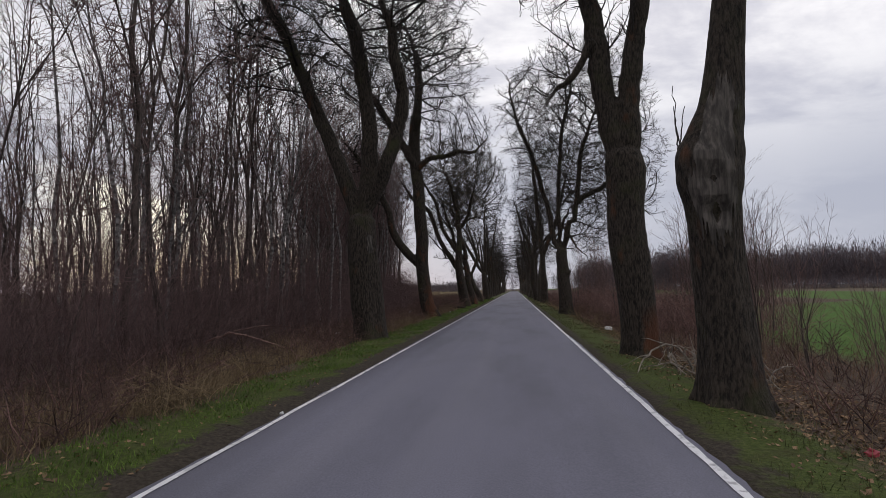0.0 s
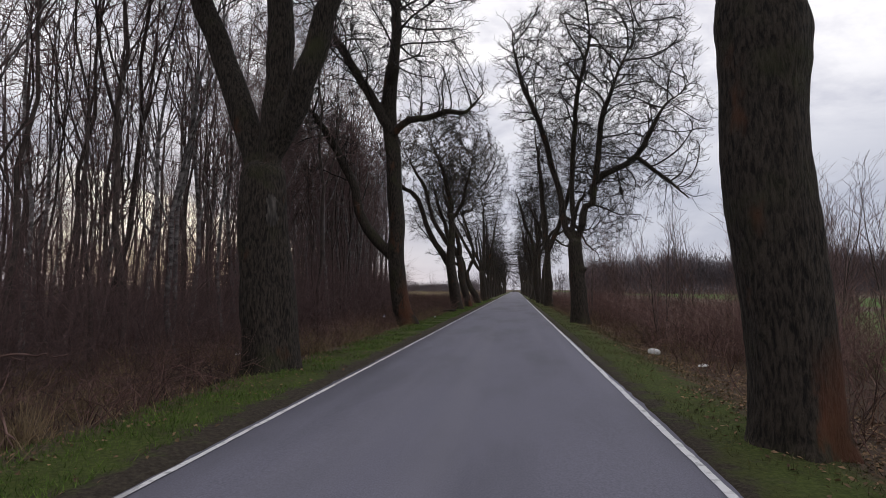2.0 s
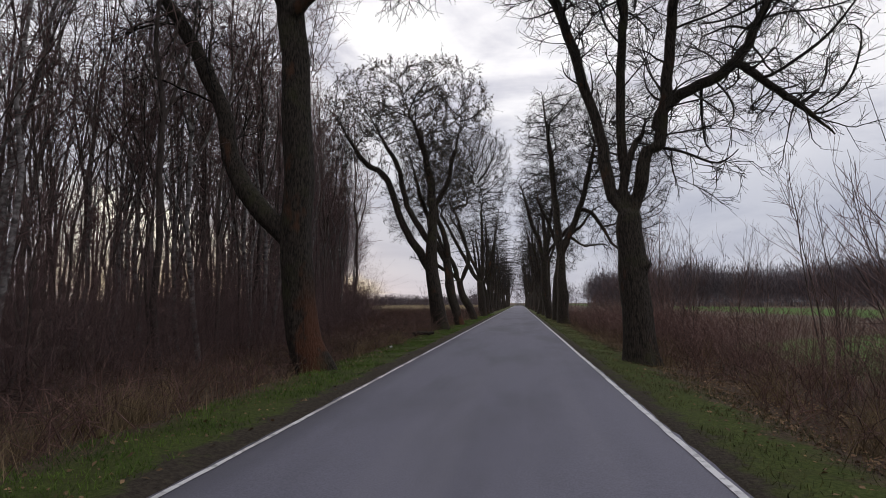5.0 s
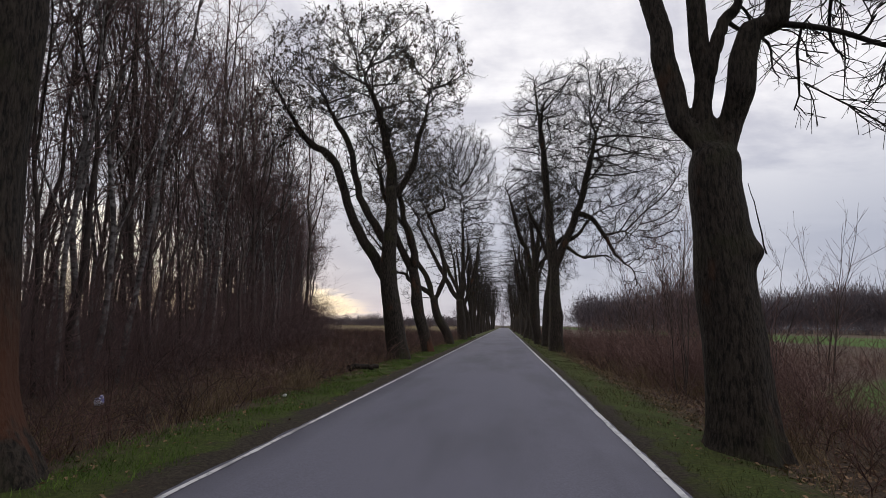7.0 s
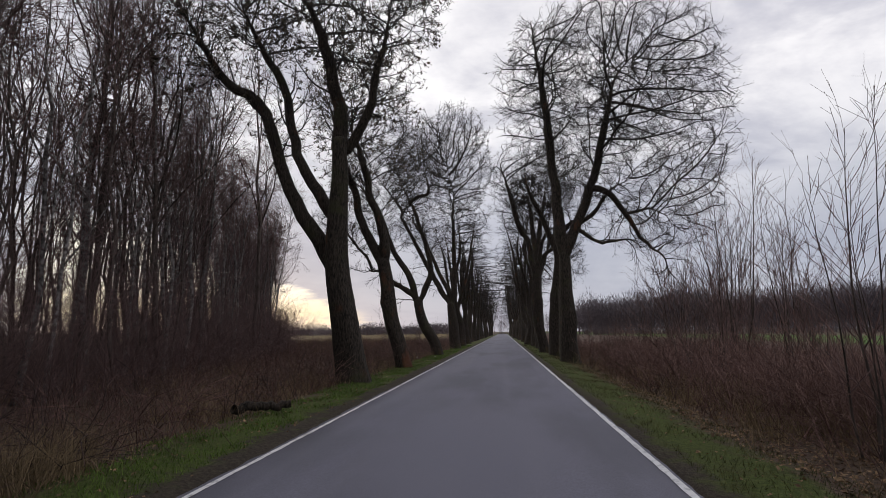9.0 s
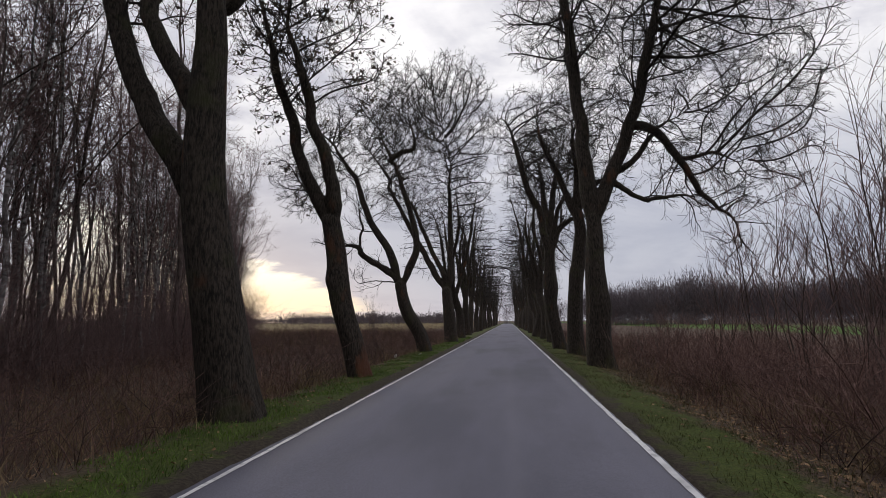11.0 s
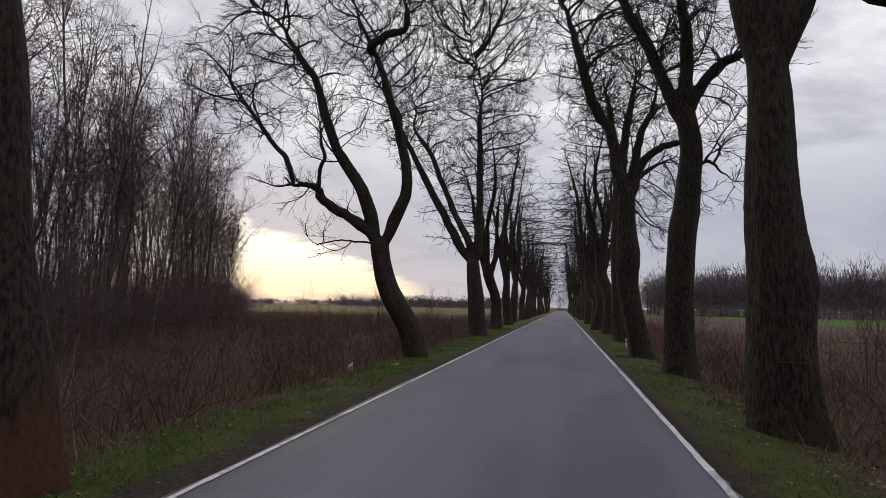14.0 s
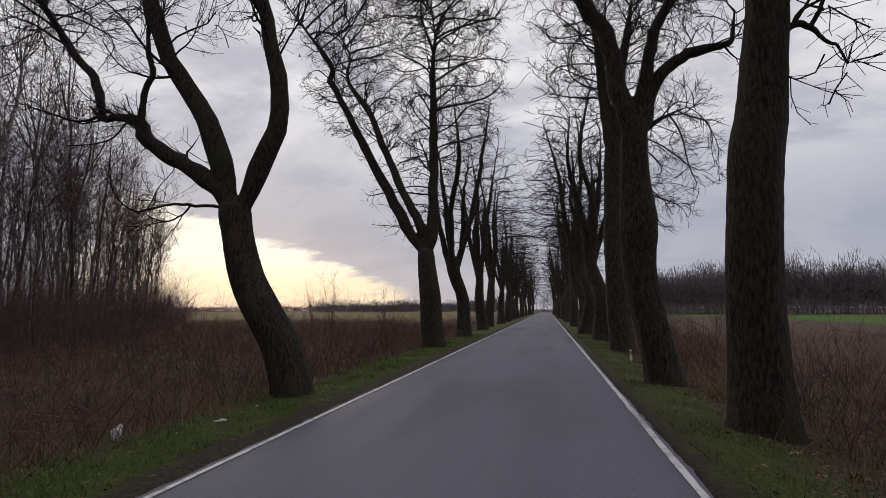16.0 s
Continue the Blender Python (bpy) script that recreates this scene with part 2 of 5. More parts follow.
# ---------------------------------------------------------------- mesh helpers
def mesh_of(name, verts, quads=None, tris=None, mat=None, smooth=True):
    """A mesh from arrays of corners, four-sided and three-sided faces."""
    verts = np.asarray(verts, np.float32).reshape(-1, 3)
    quads = np.zeros((0, 4), np.int32) if quads is None else np.asarray(quads, np.int32).reshape(-1, 4)
    tris = np.zeros((0, 3), np.int32) if tris is None else np.asarray(tris, np.int32).reshape(-1, 3)
    me = bpy.data.meshes.new(name)
    me.vertices.add(len(verts))
    me.vertices.foreach_set("co", verts.ravel())
    me.loops.add(quads.size + tris.size)
    me.loops.foreach_set("vertex_index", np.concatenate([quads.ravel(), tris.ravel()]).astype(np.int32))
    me.polygons.add(len(quads) + len(tris))
    starts = np.concatenate([np.arange(len(quads)) * 4, quads.size + np.arange(len(tris)) * 3])
    me.polygons.foreach_set("loop_start", starts.astype(np.int32))
    me.polygons.foreach_set("loop_total", np.concatenate([np.full(len(quads), 4), np.full(len(tris), 3)]).astype(np.int32))
    me.polygons.foreach_set("use_smooth", np.full(len(quads) + len(tris), smooth))
    if mat:
        me.materials.append(mat)
    me.update(calc_edges=True)
    me.validate()
    return me


def part(name, data, mat, parent, label=""):
    """Links a mesh, or a bmesh, as one part under a thing or a part."""
    if isinstance(data, bmesh.types.BMesh):
        bm, data = data, bpy.data.meshes.new(name)
        bm.to_mesh(data)
        bm.free()
    if mat and not data.materials:
        data.materials.append(mat)
    ob = new(name, data)
    ob.parent = parent
    if label:
        ob["label"] = label
    return ob


def unit(v):
    return v / np.maximum(np.linalg.norm(v, axis=-1, keepdims=True), 1e-9)


def tubes(P, R, sides, base=0):
    """Round stems: P is stems x points x 3, R stems x points. Returns corners and four-sided faces."""
    m, n = P.shape[:2]
    T = unit(np.gradient(P, axis=1))
    mean = np.abs(T.mean(1))
    ref = np.eye(3)[mean.argmin(1)][:, None, :]
    U = unit(np.cross(T, ref))
    W = np.cross(T, U)
    a = np.arange(sides) * 2 * np.pi / sides
    V = P[:, :, None] + R[:, :, None, None] * (np.cos(a)[:, None] * U[:, :, None] + np.sin(a)[:, None] * W[:, :, None])
    i = np.arange(m)[:, None, None] * n * sides + np.arange(n - 1)[None, :, None] * sides
    k, k2 = np.arange(sides), (np.arange(sides) + 1) % sides
    Q = np.stack([i + k, i + k2, i + sides + k2, i + sides + k], -1)
    return V.reshape(-1, 3), Q.reshape(-1, 4) + base


def joined(groups):
    """Several (P, R, sides) as one set of corners and faces."""
    vs, qs, base = [], [], 0
    for P, R, sides in groups:
        if len(P) == 0:
            continue
        v, q = tubes(P, R, sides, base)
        vs.append(v), qs.append(q)
        base += len(v)
    return np.concatenate(vs), np.concatenate(qs)


def shoots(rng, P, R, count, u0, length, angle, n, lift, wander, thick, tip, u1=1.0):
    """Side shoots of the stems P: a number on each, from u0 to u1 of its length."""
    m, k = P.shape[:2]
    who = np.repeat(np.arange(m), count)
    u = u0 + (u1 - u0) * rng.random(len(who)) ** 0.8
    s = u * (k - 1)
    i = np.minimum(s.astype(int), k - 2)
    f = (s - i)[:, None]
    start = P[who, i] * (1 - f) + P[who, i + 1] * f
    along = unit(P[who, i + 1] - P[who, i])
    r0 = R[who, i] * (1 - f[:, 0]) + R[who, i + 1] * f[:, 0]
    side = unit(np.cross(along, rng.normal(size=(len(who), 3))))
    a = np.radians(rng.uniform(*angle, len(who)))[:, None]
    d = unit(along * np.cos(a) + side * np.sin(a))
    L = rng.uniform(*length, len(who)) * (1.15 - 0.55 * u)
    pts = [start]
    for _ in range(n - 1):
        pts.append(pts[-1] + d * (L / (n - 1))[:, None])
        d = unit(d + rng.normal(size=d.shape) * wander + np.array([0, 0, lift]))
    first = np.minimum(r0 * 0.75, thick * rng.uniform(0.7, 1.3, len(who)))
    Rn = first[:, None] * (1 - np.linspace(0, 1, n)) + tip * np.linspace(0, 1, n)
    return np.stack(pts, 1), np.minimum(Rn, first[:, None])


def curve_through(points, n):
    """A smooth run of n points through a few."""
    p = np.asarray(points, float)
    p = np.vstack([2 * p[0] - p[1], p, 2 * p[-1] - p[-2]])
    gap = np.r_[0, np.cumsum(np.linalg.norm(np.diff(p[1:-1], axis=0), axis=1))]
    out = []
    for s in np.linspace(0, gap[-1], n):
        i = min(int(np.searchsorted(gap, s, "right")) - 1, len(p) - 4)
        t = (s - gap[i]) / max(gap[i + 1] - gap[i], 1e-6)
        a, b, c, d = p[i:i + 4]
        out.append(0.5 * (2 * b + (c - a) * t + (2 * a - 5 * b + 4 * c - d) * t * t + (3 * b - a - 3 * c + d) * t ** 3))
    return np.array(out)


# ---------------------------------------------------------------- ground and road
ROAD_L, ROAD_R = -2.885, 1.80


def lie(x, y):
    """The height of the ground."""
    x, y = np.asarray(x, float), np.asarray(y, float)
    step = lambda v, a, b: np.clip((v - a) / (b - a), 0, 1) ** 2 * (3 - 2 * np.clip((v - a) / (b - a), 0, 1))
    h = -0.05 - 0.30 * step(-x, 4.4, 6.2) + 0.20 * step(-x, 7.5, 10.0) - 0.20 * step(x, 2.6, 4.2) - 0.20 * step(x, 6.5, 10.0)
    rough = np.sin(x * 3.1 + 1.7 * np.sin(y * 0.9)) * np.sin(y * 2.3 + x) * 0.03
    off = np.abs(x + 0.54)
    return np.where(off < 2.36, -0.12, h + rough * step(off, 2.5, 3.5))


def make_ground():
    xs = np.unique(np.concatenate([np.array([-1500.0, -700, -350, -180, -100]), np.arange(-60, -14, 2.0), np.arange(-14, 10, 0.3), np.arange(10, 40, 2.0), np.array([60.0, 100, 180, 350, 700, 1500]), np.array([-2.86, -2.89, 1.78, 1.81])]))
    ys = np.unique(np.concatenate([np.array([-400.0, -150, -60]), np.arange(-20, 130, 0.8), np.arange(130, 300, 6.0), np.array([350.0, 450, 700, 1100, 2000, 3000])]))
    X, Y = np.meshgrid(xs, ys)
    Z = lie(X, Y)
    n, m = len(xs), len(ys)
    i = np.arange(m - 1)[:, None] * n + np.arange(n - 1)
    Q = np.stack([i, i + 1, i + n + 1, i + n], -1)
    tagged(new("ground", mesh_of("ground", np.stack([X, Y, Z], -1), Q, mat=EARTH)), "mossy grass verges, leaf litter and fields beside the road", "ground", kind="structure")


def make_road():
    ys = np.concatenate([np.arange(-30, 100, 0.2), np.arange(100, 330, 4.0)])
    rng = np.random.default_rng(3)
    def edge(x0, s):
        w = np.convolve(rng.normal(size=len(ys) + 24), np.ones(25) / 25, "valid") * 0.07
        return x0 + s * (w + rng.normal(size=len(ys)) * 0.010)
    L, R = edge(ROAD_L, -1), edge(ROAD_R, 1)
    cols = [np.stack([L - 0.03, ys, np.full_like(ys, -0.13)], -1)]
    for k in np.linspace(0, 1, 9):
        x = L + (R - L) * k
        cols.append(np.stack([x, ys, 0.0 - 0.02 * (2 * k - 1) ** 2 + 0 * ys], -1))
    cols.append(np.stack([R + 0.03, ys, np.full_like(ys, -0.13)], -1))
    V = np.stack(cols, 1)
    n = V.shape[1]
    i = np.arange(len(ys) - 1)[:, None] * n + np.arange(n - 1)
    road = tagged(new("road", mesh_of("road", V, np.stack([i, i + 1, i + n + 1, i + n], -1), mat=ASPHALT)), "narrow grey asphalt road with worn white edge lines", "road", kind="structure")
    for x0, w in ((-2.80, 0.064), (1.72, 0.074)):
        a = np.convolve(rng.normal(size=len(ys) + 4), np.ones(5) / 5, "valid") * 0.006
        V = np.stack([np.stack([x0 - w / 2 + a + rng.normal(size=len(ys)) * 0.003, ys, np.full_like(ys, -0.012)], -1),
                      np.stack([x0 + w / 2 + a + rng.normal(size=len(ys)) * 0.004, ys, np.full_like(ys, -0.011)], -1)], 1)
        i = np.arange(len(ys) - 1) * 2
        part("edge_line", mesh_of("edge_line", V, np.stack([i, i + 1, i + 3, i + 2], -1), mat=LINE), LINE, road, "worn white painted line")


make_ground()
make_road()


# ---------------------------------------------------------------- the avenue
def limb_curve(spec, n, swell=0.0):
    r0, r1, *pts = spec
    P = curve_through(pts, n)
    s = np.linspace(0, 1, n)
    return P, (r0 + (r1 - r0) * s) * (1 + swell * np.exp(-((s - 0.13) / 0.09) ** 2) - (0.5 * np.clip(1 - s / 0.12, 0, 1) if swell else 0))


def trunk_mesh(P, R, rng, sides=28, bulges=(), scar=None, tree=None, sprigs=()):
    """A trunk with spreading feet, ribs and lumps."""
    n = len(P)
    a = np.arange(sides) * 2 * np.pi / sides
    z = P[:, 2] - P[0, 2]
    flare = 1 + 0.40 * np.exp(-z / 0.34) + 0.06 * np.exp(-z / 1.2)
    ph = rng.uniform(0, 6, 6)
    ribs = 1 + 0.16 * np.exp(-z / 0.4)[:, None] * np.sin(5 * a + ph[0]) + 0.05 * np.sin(3 * a[None] + ph[1] + 0.5 * z[:, None]) + 0.03 * np.sin(7 * a[None] + ph[2] - 0.9 * z[:, None])
    ribs = ribs + 0.05 * np.sin(2.1 * z + ph[3])[:, None] * np.sin(a + ph[4])[None] + rng.normal(size=(n, sides)) * 0.012
    T = unit(np.gradient(P, axis=0))
    U = unit(np.cross(T, np.array([0, 1.0, 0])))
    W = np.cross(T, U)
    rad = (R * flare)[:, None] * ribs
    V = P[:, None] + rad[..., None] * (np.cos(a)[:, None] * U[:, None] + np.sin(a)[:, None] * W[:, None])
    for at, reach, swell in bulges:             # knobs and healed wounds
        if len(at) == 2:                        # by angle and height on the bark
            i = int(np.abs(z - 0.35 - at[1]).argmin())
            at = V[i, int(at[0] / 360 * sides) % sides]
        d = np.linalg.norm(V - np.array(at), axis=-1)
        lump = swell * np.exp(-(d / reach) ** 2) * (1 + 0.10 * np.sin(V[..., 2] * 13 + V[..., 0] * 9))
        V = V + unit(V - P[:, None]) * lump[..., None]
    if scar:                                    # a patch of bare wood or lichen on the bark
        a0, a1, z0, z1, name, patch_mat, label = scar
        h, w = np.meshgrid(np.linspace(-1, 1, 160), np.linspace(-1, 1, 90), indexing="ij")
        fr = np.interp(0.35 + z0 + (z1 - z0) * (h + 1) / 2, z, np.arange(n))
        fc = (a0 + (a1 - a0) * (w + 1) / 2) / 360 * sides
        i, j = fr.astype(int), fc.astype(int)
        u, v = (fr - i)[..., None], (fc - j)[..., None]
        S = (V[i, j] * (1 - u) + V[i + 1, j] * u) * (1 - v) + (V[i, j + 1] * (1 - u) + V[i + 1, j + 1] * u) * v
        S = S + unit(S - P[i]) * (0.014 + 0.010 * np.sin(w * 9 + 2 * np.sin(h * 3)))[..., None]
        lobe = h ** 2 + (w * (1.15 + 0.35 * np.sin(h * 4 + 1))) ** 2 + 0.22 * np.sin(h * 13 + w * 4) * np.abs(w) + 0.12 * np.sin(w * 17 + h * 5) + 0.1 * np.sin(w * 41 + h * 3)
        g = np.arange(159)[:, None] * 90 + np.arange(89)
        keep = lobe[:-1, :-1] < 0.85
        part(name, mesh_of(name, S, np.stack([g, g + 1, g + 91, g + 90], -1)[keep], mat=patch_mat), None, tree, label)
    for angle, high, tall, count in sprigs:     # shoots that stand up from a knob
        start = V[int(np.abs(z - 0.35 - high).argmin()), int(angle / 360 * sides) % sides]
        for q in range(count):
            lean = np.array([rng.normal() * 0.12, rng.normal() * 0.12, 1.0])
            way = start + np.outer(np.linspace(-0.05, 1, 8), lean) * tall * rng.uniform(0.6, 1.0) + rng.normal(size=(8, 3)) * 0.012
            sv, sq = tubes(way[None], np.linspace(0.012, 0.005, 8)[None], 5)
            part("sprig", mesh_of("sprig", sv, sq, mat=TWIG), None, tree, "thin upright shoot from the knob")
    k, k2 = np.arange(sides), (np.arange(sides) + 1) % sides
    for grow, back in ((0.12, 0.93), (0.22, 0.75), (0.30, 0.45), (0.33, 0.05)):      # a rounded top inside the fork
        ring = P[-1] + T[-1] * R[-1] * 2.2 * grow + (V[n - 1] - P[-1]) * back
        V = np.concatenate([V, ring[None]])
    n = len(V)
    i = np.arange(n - 1)[:, None] * sides
    Q = np.stack([i + k, i + k2, i + sides + k2, i + sides + k], -1)
    ends = np.array([P[0], V[-1].mean(0)])
    foot, head = n * sides, n * sides + 1
    T3 = np.concatenate([np.stack([k2, k, np.full(sides, foot)], -1), np.stack([(n - 1) * sides + k, (n - 1) * sides + k2, np.full(sides, head)], -1)])
    return np.concatenate([V.reshape(-1, 3), ends]), Q.reshape(-1, 4), T3


def closed_tube(P, R, sides=14):
    v, q = tubes(P[None], R[None], sides)
    k, k2 = np.arange(sides), (np.arange(sides) + 1) % sides
    m = len(v)
    t = np.concatenate([np.stack([k2, k, np.full(sides, m)], -1), np.stack([m - sides + k, m - sides + k2, np.full(sides, m + 1)], -1)])
    return np.concatenate([v, P[:1], P[-1:]]), q, t


def grown_together(pieces, bark):
    """Trunk and the roots of its limbs as one skin with rounded crotches."""
    V, Q, T, base = [], [], [], 0
    for v, q, t in pieces:
        V.append(v), Q.append(q + base), T.append(t + base)
        base += len(v)
    return mesh_of("trunk", np.concatenate(V), np.concatenate(Q), np.concatenate(T), mat=bark)


def colonise(rng, limbs, blobs, density=4.0, step=0.34, droop=0.0):
    """Branches that grow from the limbs into the free room of the crown. Returns chains of points with their radii.

    blobs: (x, y, z, half width, half height) of the crown's rounded masses."""
    room = []
    for x, y, z, w, h in blobs:
        n = int(density * 4.2 * w * w * h) + 12
        d = unit(rng.normal(size=(n, 3))) * (rng.random((n, 1)) ** 0.36)
        room.append(d * [w, w, h] + [x, y, z])
    room = np.concatenate(room)
    place, parent, girth, way = [], [], [], []
    for P, R in limbs:
        L = np.linalg.norm(np.diff(P, axis=0), axis=1).sum()
        n = max(int(L / step), 4)
        Q = curve_through(P, n)
        r = np.interp(np.linspace(0, 1, n), np.linspace(0, 1, len(R)), R)
        for i in range(int(n * 0.22), n):
            parent.append(-1), place.append(Q[i]), girth.append(r[i]), way.append(unit(Q[i] - Q[i - 1]))
    fixed = len(place)
    place, way = np.array(place), np.array(way)
    kids = np.zeros(len(place), int)
    gap = np.linalg.norm(room[:, None] - place[None], axis=2)
    near, dist = gap.argmin(1), gap.min(1)
    stale = np.zeros(len(room), int)
    for _ in range(60):
        live = (dist > 0.36) & (stale < 9)
        if live.sum() < 4:
            break
        pull = np.zeros((len(place), 3))
        np.add.at(pull, near[live], unit(room[live] - place[near[live]]))
        grow = np.where((np.linalg.norm(pull, axis=1) > 1e-3) & (kids < np.where(np.arange(len(place)) < fixed, 2, 3)))[0]
        if not len(grow):
            break
        d = unit(unit(pull[grow]) + way[grow] * 0.45 + rng.normal(size=(len(grow), 3)) * 0.16 + np.array([0, 0, 0.10 - droop]))
        fresh = place[grow] + d * step * rng.uniform(0.75, 1.2, (len(grow), 1))
        kids[grow] += 1
        base = len(place)
        place, way = np.vstack([place, fresh]), np.vstack([way, d])
        parent.extend(grow.tolist())
        kids = np.r_[kids, np.zeros(len(fresh), int)]
        gap = np.linalg.norm(room[:, None] - fresh[None], axis=2)
        better = gap.min(1) < dist - 1e-3
        stale = np.where(better, 0, stale + 1)
        near, dist = np.where(better, base + gap.argmin(1), near), np.where(better, gap.min(1), dist)
    n = len(place)
    ends = np.zeros(n)
    children = [[] for _ in range(n)]
    for i in range(n - 1, fixed - 1, -1):
        ends[i] = max(ends[i], 1)
        ends[parent[i]] += ends[i]
        children[parent[i]].append(i)
    chains, tips = [], tips_of(limbs, place, fixed)
    for i in range(n):
        order = sorted(children[i], key=lambda k: -ends[k])
        for c in (order if i < fixed else order[1:]):
            run = [i, c]
            while children[run[-1]]:
                run.append(max(children[run[-1]], key=lambda k: ends[k]))
            P = place[run]
            for _ in range(2):
                P[1:-1] = 0.5 * P[1:-1] + 0.25 * (P[:-2] + P[2:])
            R = 0.0135 * np.maximum(ends[run], 1) ** 0.52
            R[0] = R[1]
            if i < fixed:
                s = np.linspace(0, 1, len(run))
                R = np.minimum(R, girth[i] * (1 - 0.5 * s))
                if i in tips:
                    R = np.maximum(R, girth[i] * 0.9 * np.clip(1 - 1.6 * s, 0, 1))
            chains.append((P, np.maximum(R, 0.009)))
    return chains


def tips_of(limbs, place, fixed):
    """The nodes at which limbs end."""
    return {int(np.linalg.norm(place[:fixed] - P[-1], axis=1).argmin()) for P, _ in limbs}


def resampled(chains, k):
    P = np.stack([curve_through(p, k) if len(p) > 2 else p[0] + (p[-1] - p[0]) * np.linspace(0, 1, k)[:, None] for p, _ in chains])
    R = np.stack([np.interp(np.linspace(0, 1, k), np.linspace(0, 1, len(r)), r) for _, r in chains])
    return P, R


def crown(rng, limbs, blobs, dense=1.0, fine=1.0, thick=1.0, curl=2, droop=0.0):
    """Branches, side branches and twigs on a set of limbs."""
    chains = colonise(rng, limbs, blobs, 4.0 * dense, 0.34, droop)
    limb_P, limb_R = resampled(limbs, 16)          # short boughs all along the limbs
    length = np.linalg.norm(np.diff(limb_P, axis=1), axis=2).sum(1)
    bough_P, bough_R = shoots(rng, limb_P, limb_R, np.maximum((length * 2.0 * dense).astype(int), 2), 0.3, (0.8, 2.6), (30, 68), 8, 0.10 - droop, 0.17, 0.03, 0.009)
    chains = chains + list(zip(bough_P, bough_R))
    long = [c for c in chains if len(c[0]) > 6]
    short = [c for c in chains if len(c[0]) <= 6]
    groups, stems = [], []
    for some, k, sides in ((long, 12, 5), (short, 5, 3)):
        if some:
            P, R = resampled(some, k)
            groups.append((P, R * thick, sides))
            stems.append((P, R))
    for P, R in stems:
        length = np.linalg.norm(np.diff(P, axis=1), axis=2).sum(1)
        count = np.maximum((length * 4.9 * fine).astype(int), 2)
        P2, R2 = shoots(rng, P, R, count, 0.12, (0.3, 1.05), (25, 62), 4, 0.09 - droop, 0.15, 0.0115 * thick, 0.0058 * thick)
        P3, R3 = shoots(rng, P2, R2, max(int(3.2 * fine), 1), 0.15, (0.15, 0.55), (25, 60), 2, 0.1 - droop, 0.2, 0.0082 * thick, 0.0048 * thick)
        groups += [(P2, R2, 3), (P3, R3, 3)]
    return groups


def avenue_tree(label, seed, base, trunk, limbs, blobs, dense=1.0, fine=1.0, bulges=(), tufts=0, thick=1.0, scar=None, top=0.82, sprigs=(), bark=None, curl=2, droop=0.0):
    rng = np.random.default_rng(seed)
    tree = tagged(new("roadside_tree"), label, "tree", "avenue trees along the road")
    tree.matrix_world = pose(base[0], base[1], 0)
    P, R = limb_curve(trunk, 56)
    R = R * np.interp(np.arange(56), [30, 55], [1.0, top])
    P = np.vstack([P[0] - [0, 0, 0.35], P])
    R = np.r_[R[0], R]
    trunk_piece = trunk_mesh(P, R, rng, 40 if scar else 28, bulges, scar, tree, sprigs)
    rooted, wood = [], P
    for r0, r1, *pts in limbs:          # every limb begins inside the wood that bears it
        gap = np.linalg.norm(wood + [0, 0, 0.45] - np.array(pts[0]), axis=1)
        if gap.min() < 2.0:
            pts = [tuple(wood[gap.argmin()])] + pts
        rooted.append((r0, r1, *pts))
        wood = np.vstack([wood, curve_through(pts, 20)])
    skeleton = [limb_curve(s, 26, 0.10) for s in rooted]
    thin = np.clip((np.linspace(0, 1, 26) - 0.65) / 0.35, 0, 1)
    skeleton = [(p, r * (1 - thin) + np.minimum(r, 0.022) * thin) for p, r in skeleton]
    made = [(p + np.r_[np.zeros((1, 3)), rng.normal(size=(len(p) - 1, 3)) * min(0.025, 0.07 * np.linalg.norm(p[1] - p[0]))], r) for p, r in skeleton]
    body = part("trunk", grown_together([trunk_piece] + [closed_tube(p[:9], r[:9]) for p, r in made if r[0] > 0.07], bark or BARK), None, tree)
    skin = body.modifiers.new("skin", "REMESH")
    skin.mode, skin.voxel_size, skin.use_smooth_shade = "VOXEL", 0.045 if thick < 1.2 else 0.09, True
    soft = body.modifiers.new("round", "SMOOTH")
    soft.factor, soft.iterations = 0.5, 5
    for p, r in made:
        if r[0] > 0.07:
            p, r = p[6:], r[6:]
        v, q = tubes(p[None], r[None] * (1 + rng.normal(size=(1, len(r))) * 0.04), 12)
        part("limb", mesh_of("limb", v, q, mat=BARK), BARK, tree)
    v, q = joined(crown(rng, made, blobs, dense, fine, thick, curl, droop))
    part("crown", mesh_of("crown", v, q, mat=TWIG), TWIG, tree, "bare grey-brown branches and twigs")
    if tufts:                            # last year's seeds hanging in bunches
        pick = v[rng.integers(len(v) // 3, len(v), tufts)]
        spot = np.repeat(pick, 5, 0) + rng.normal(size=(tufts * 5, 3)) * 0.06
        tri = spot[:, None] + rng.normal(size=(len(spot), 3, 3)) * 0.045
        part("seed_tuft", mesh_of("seed_tuft", tri, None, np.arange(len(spot) * 3).reshape(-1, 3), mat=SEED), SEED, tree, "dry brown seed bunches")
    return tree


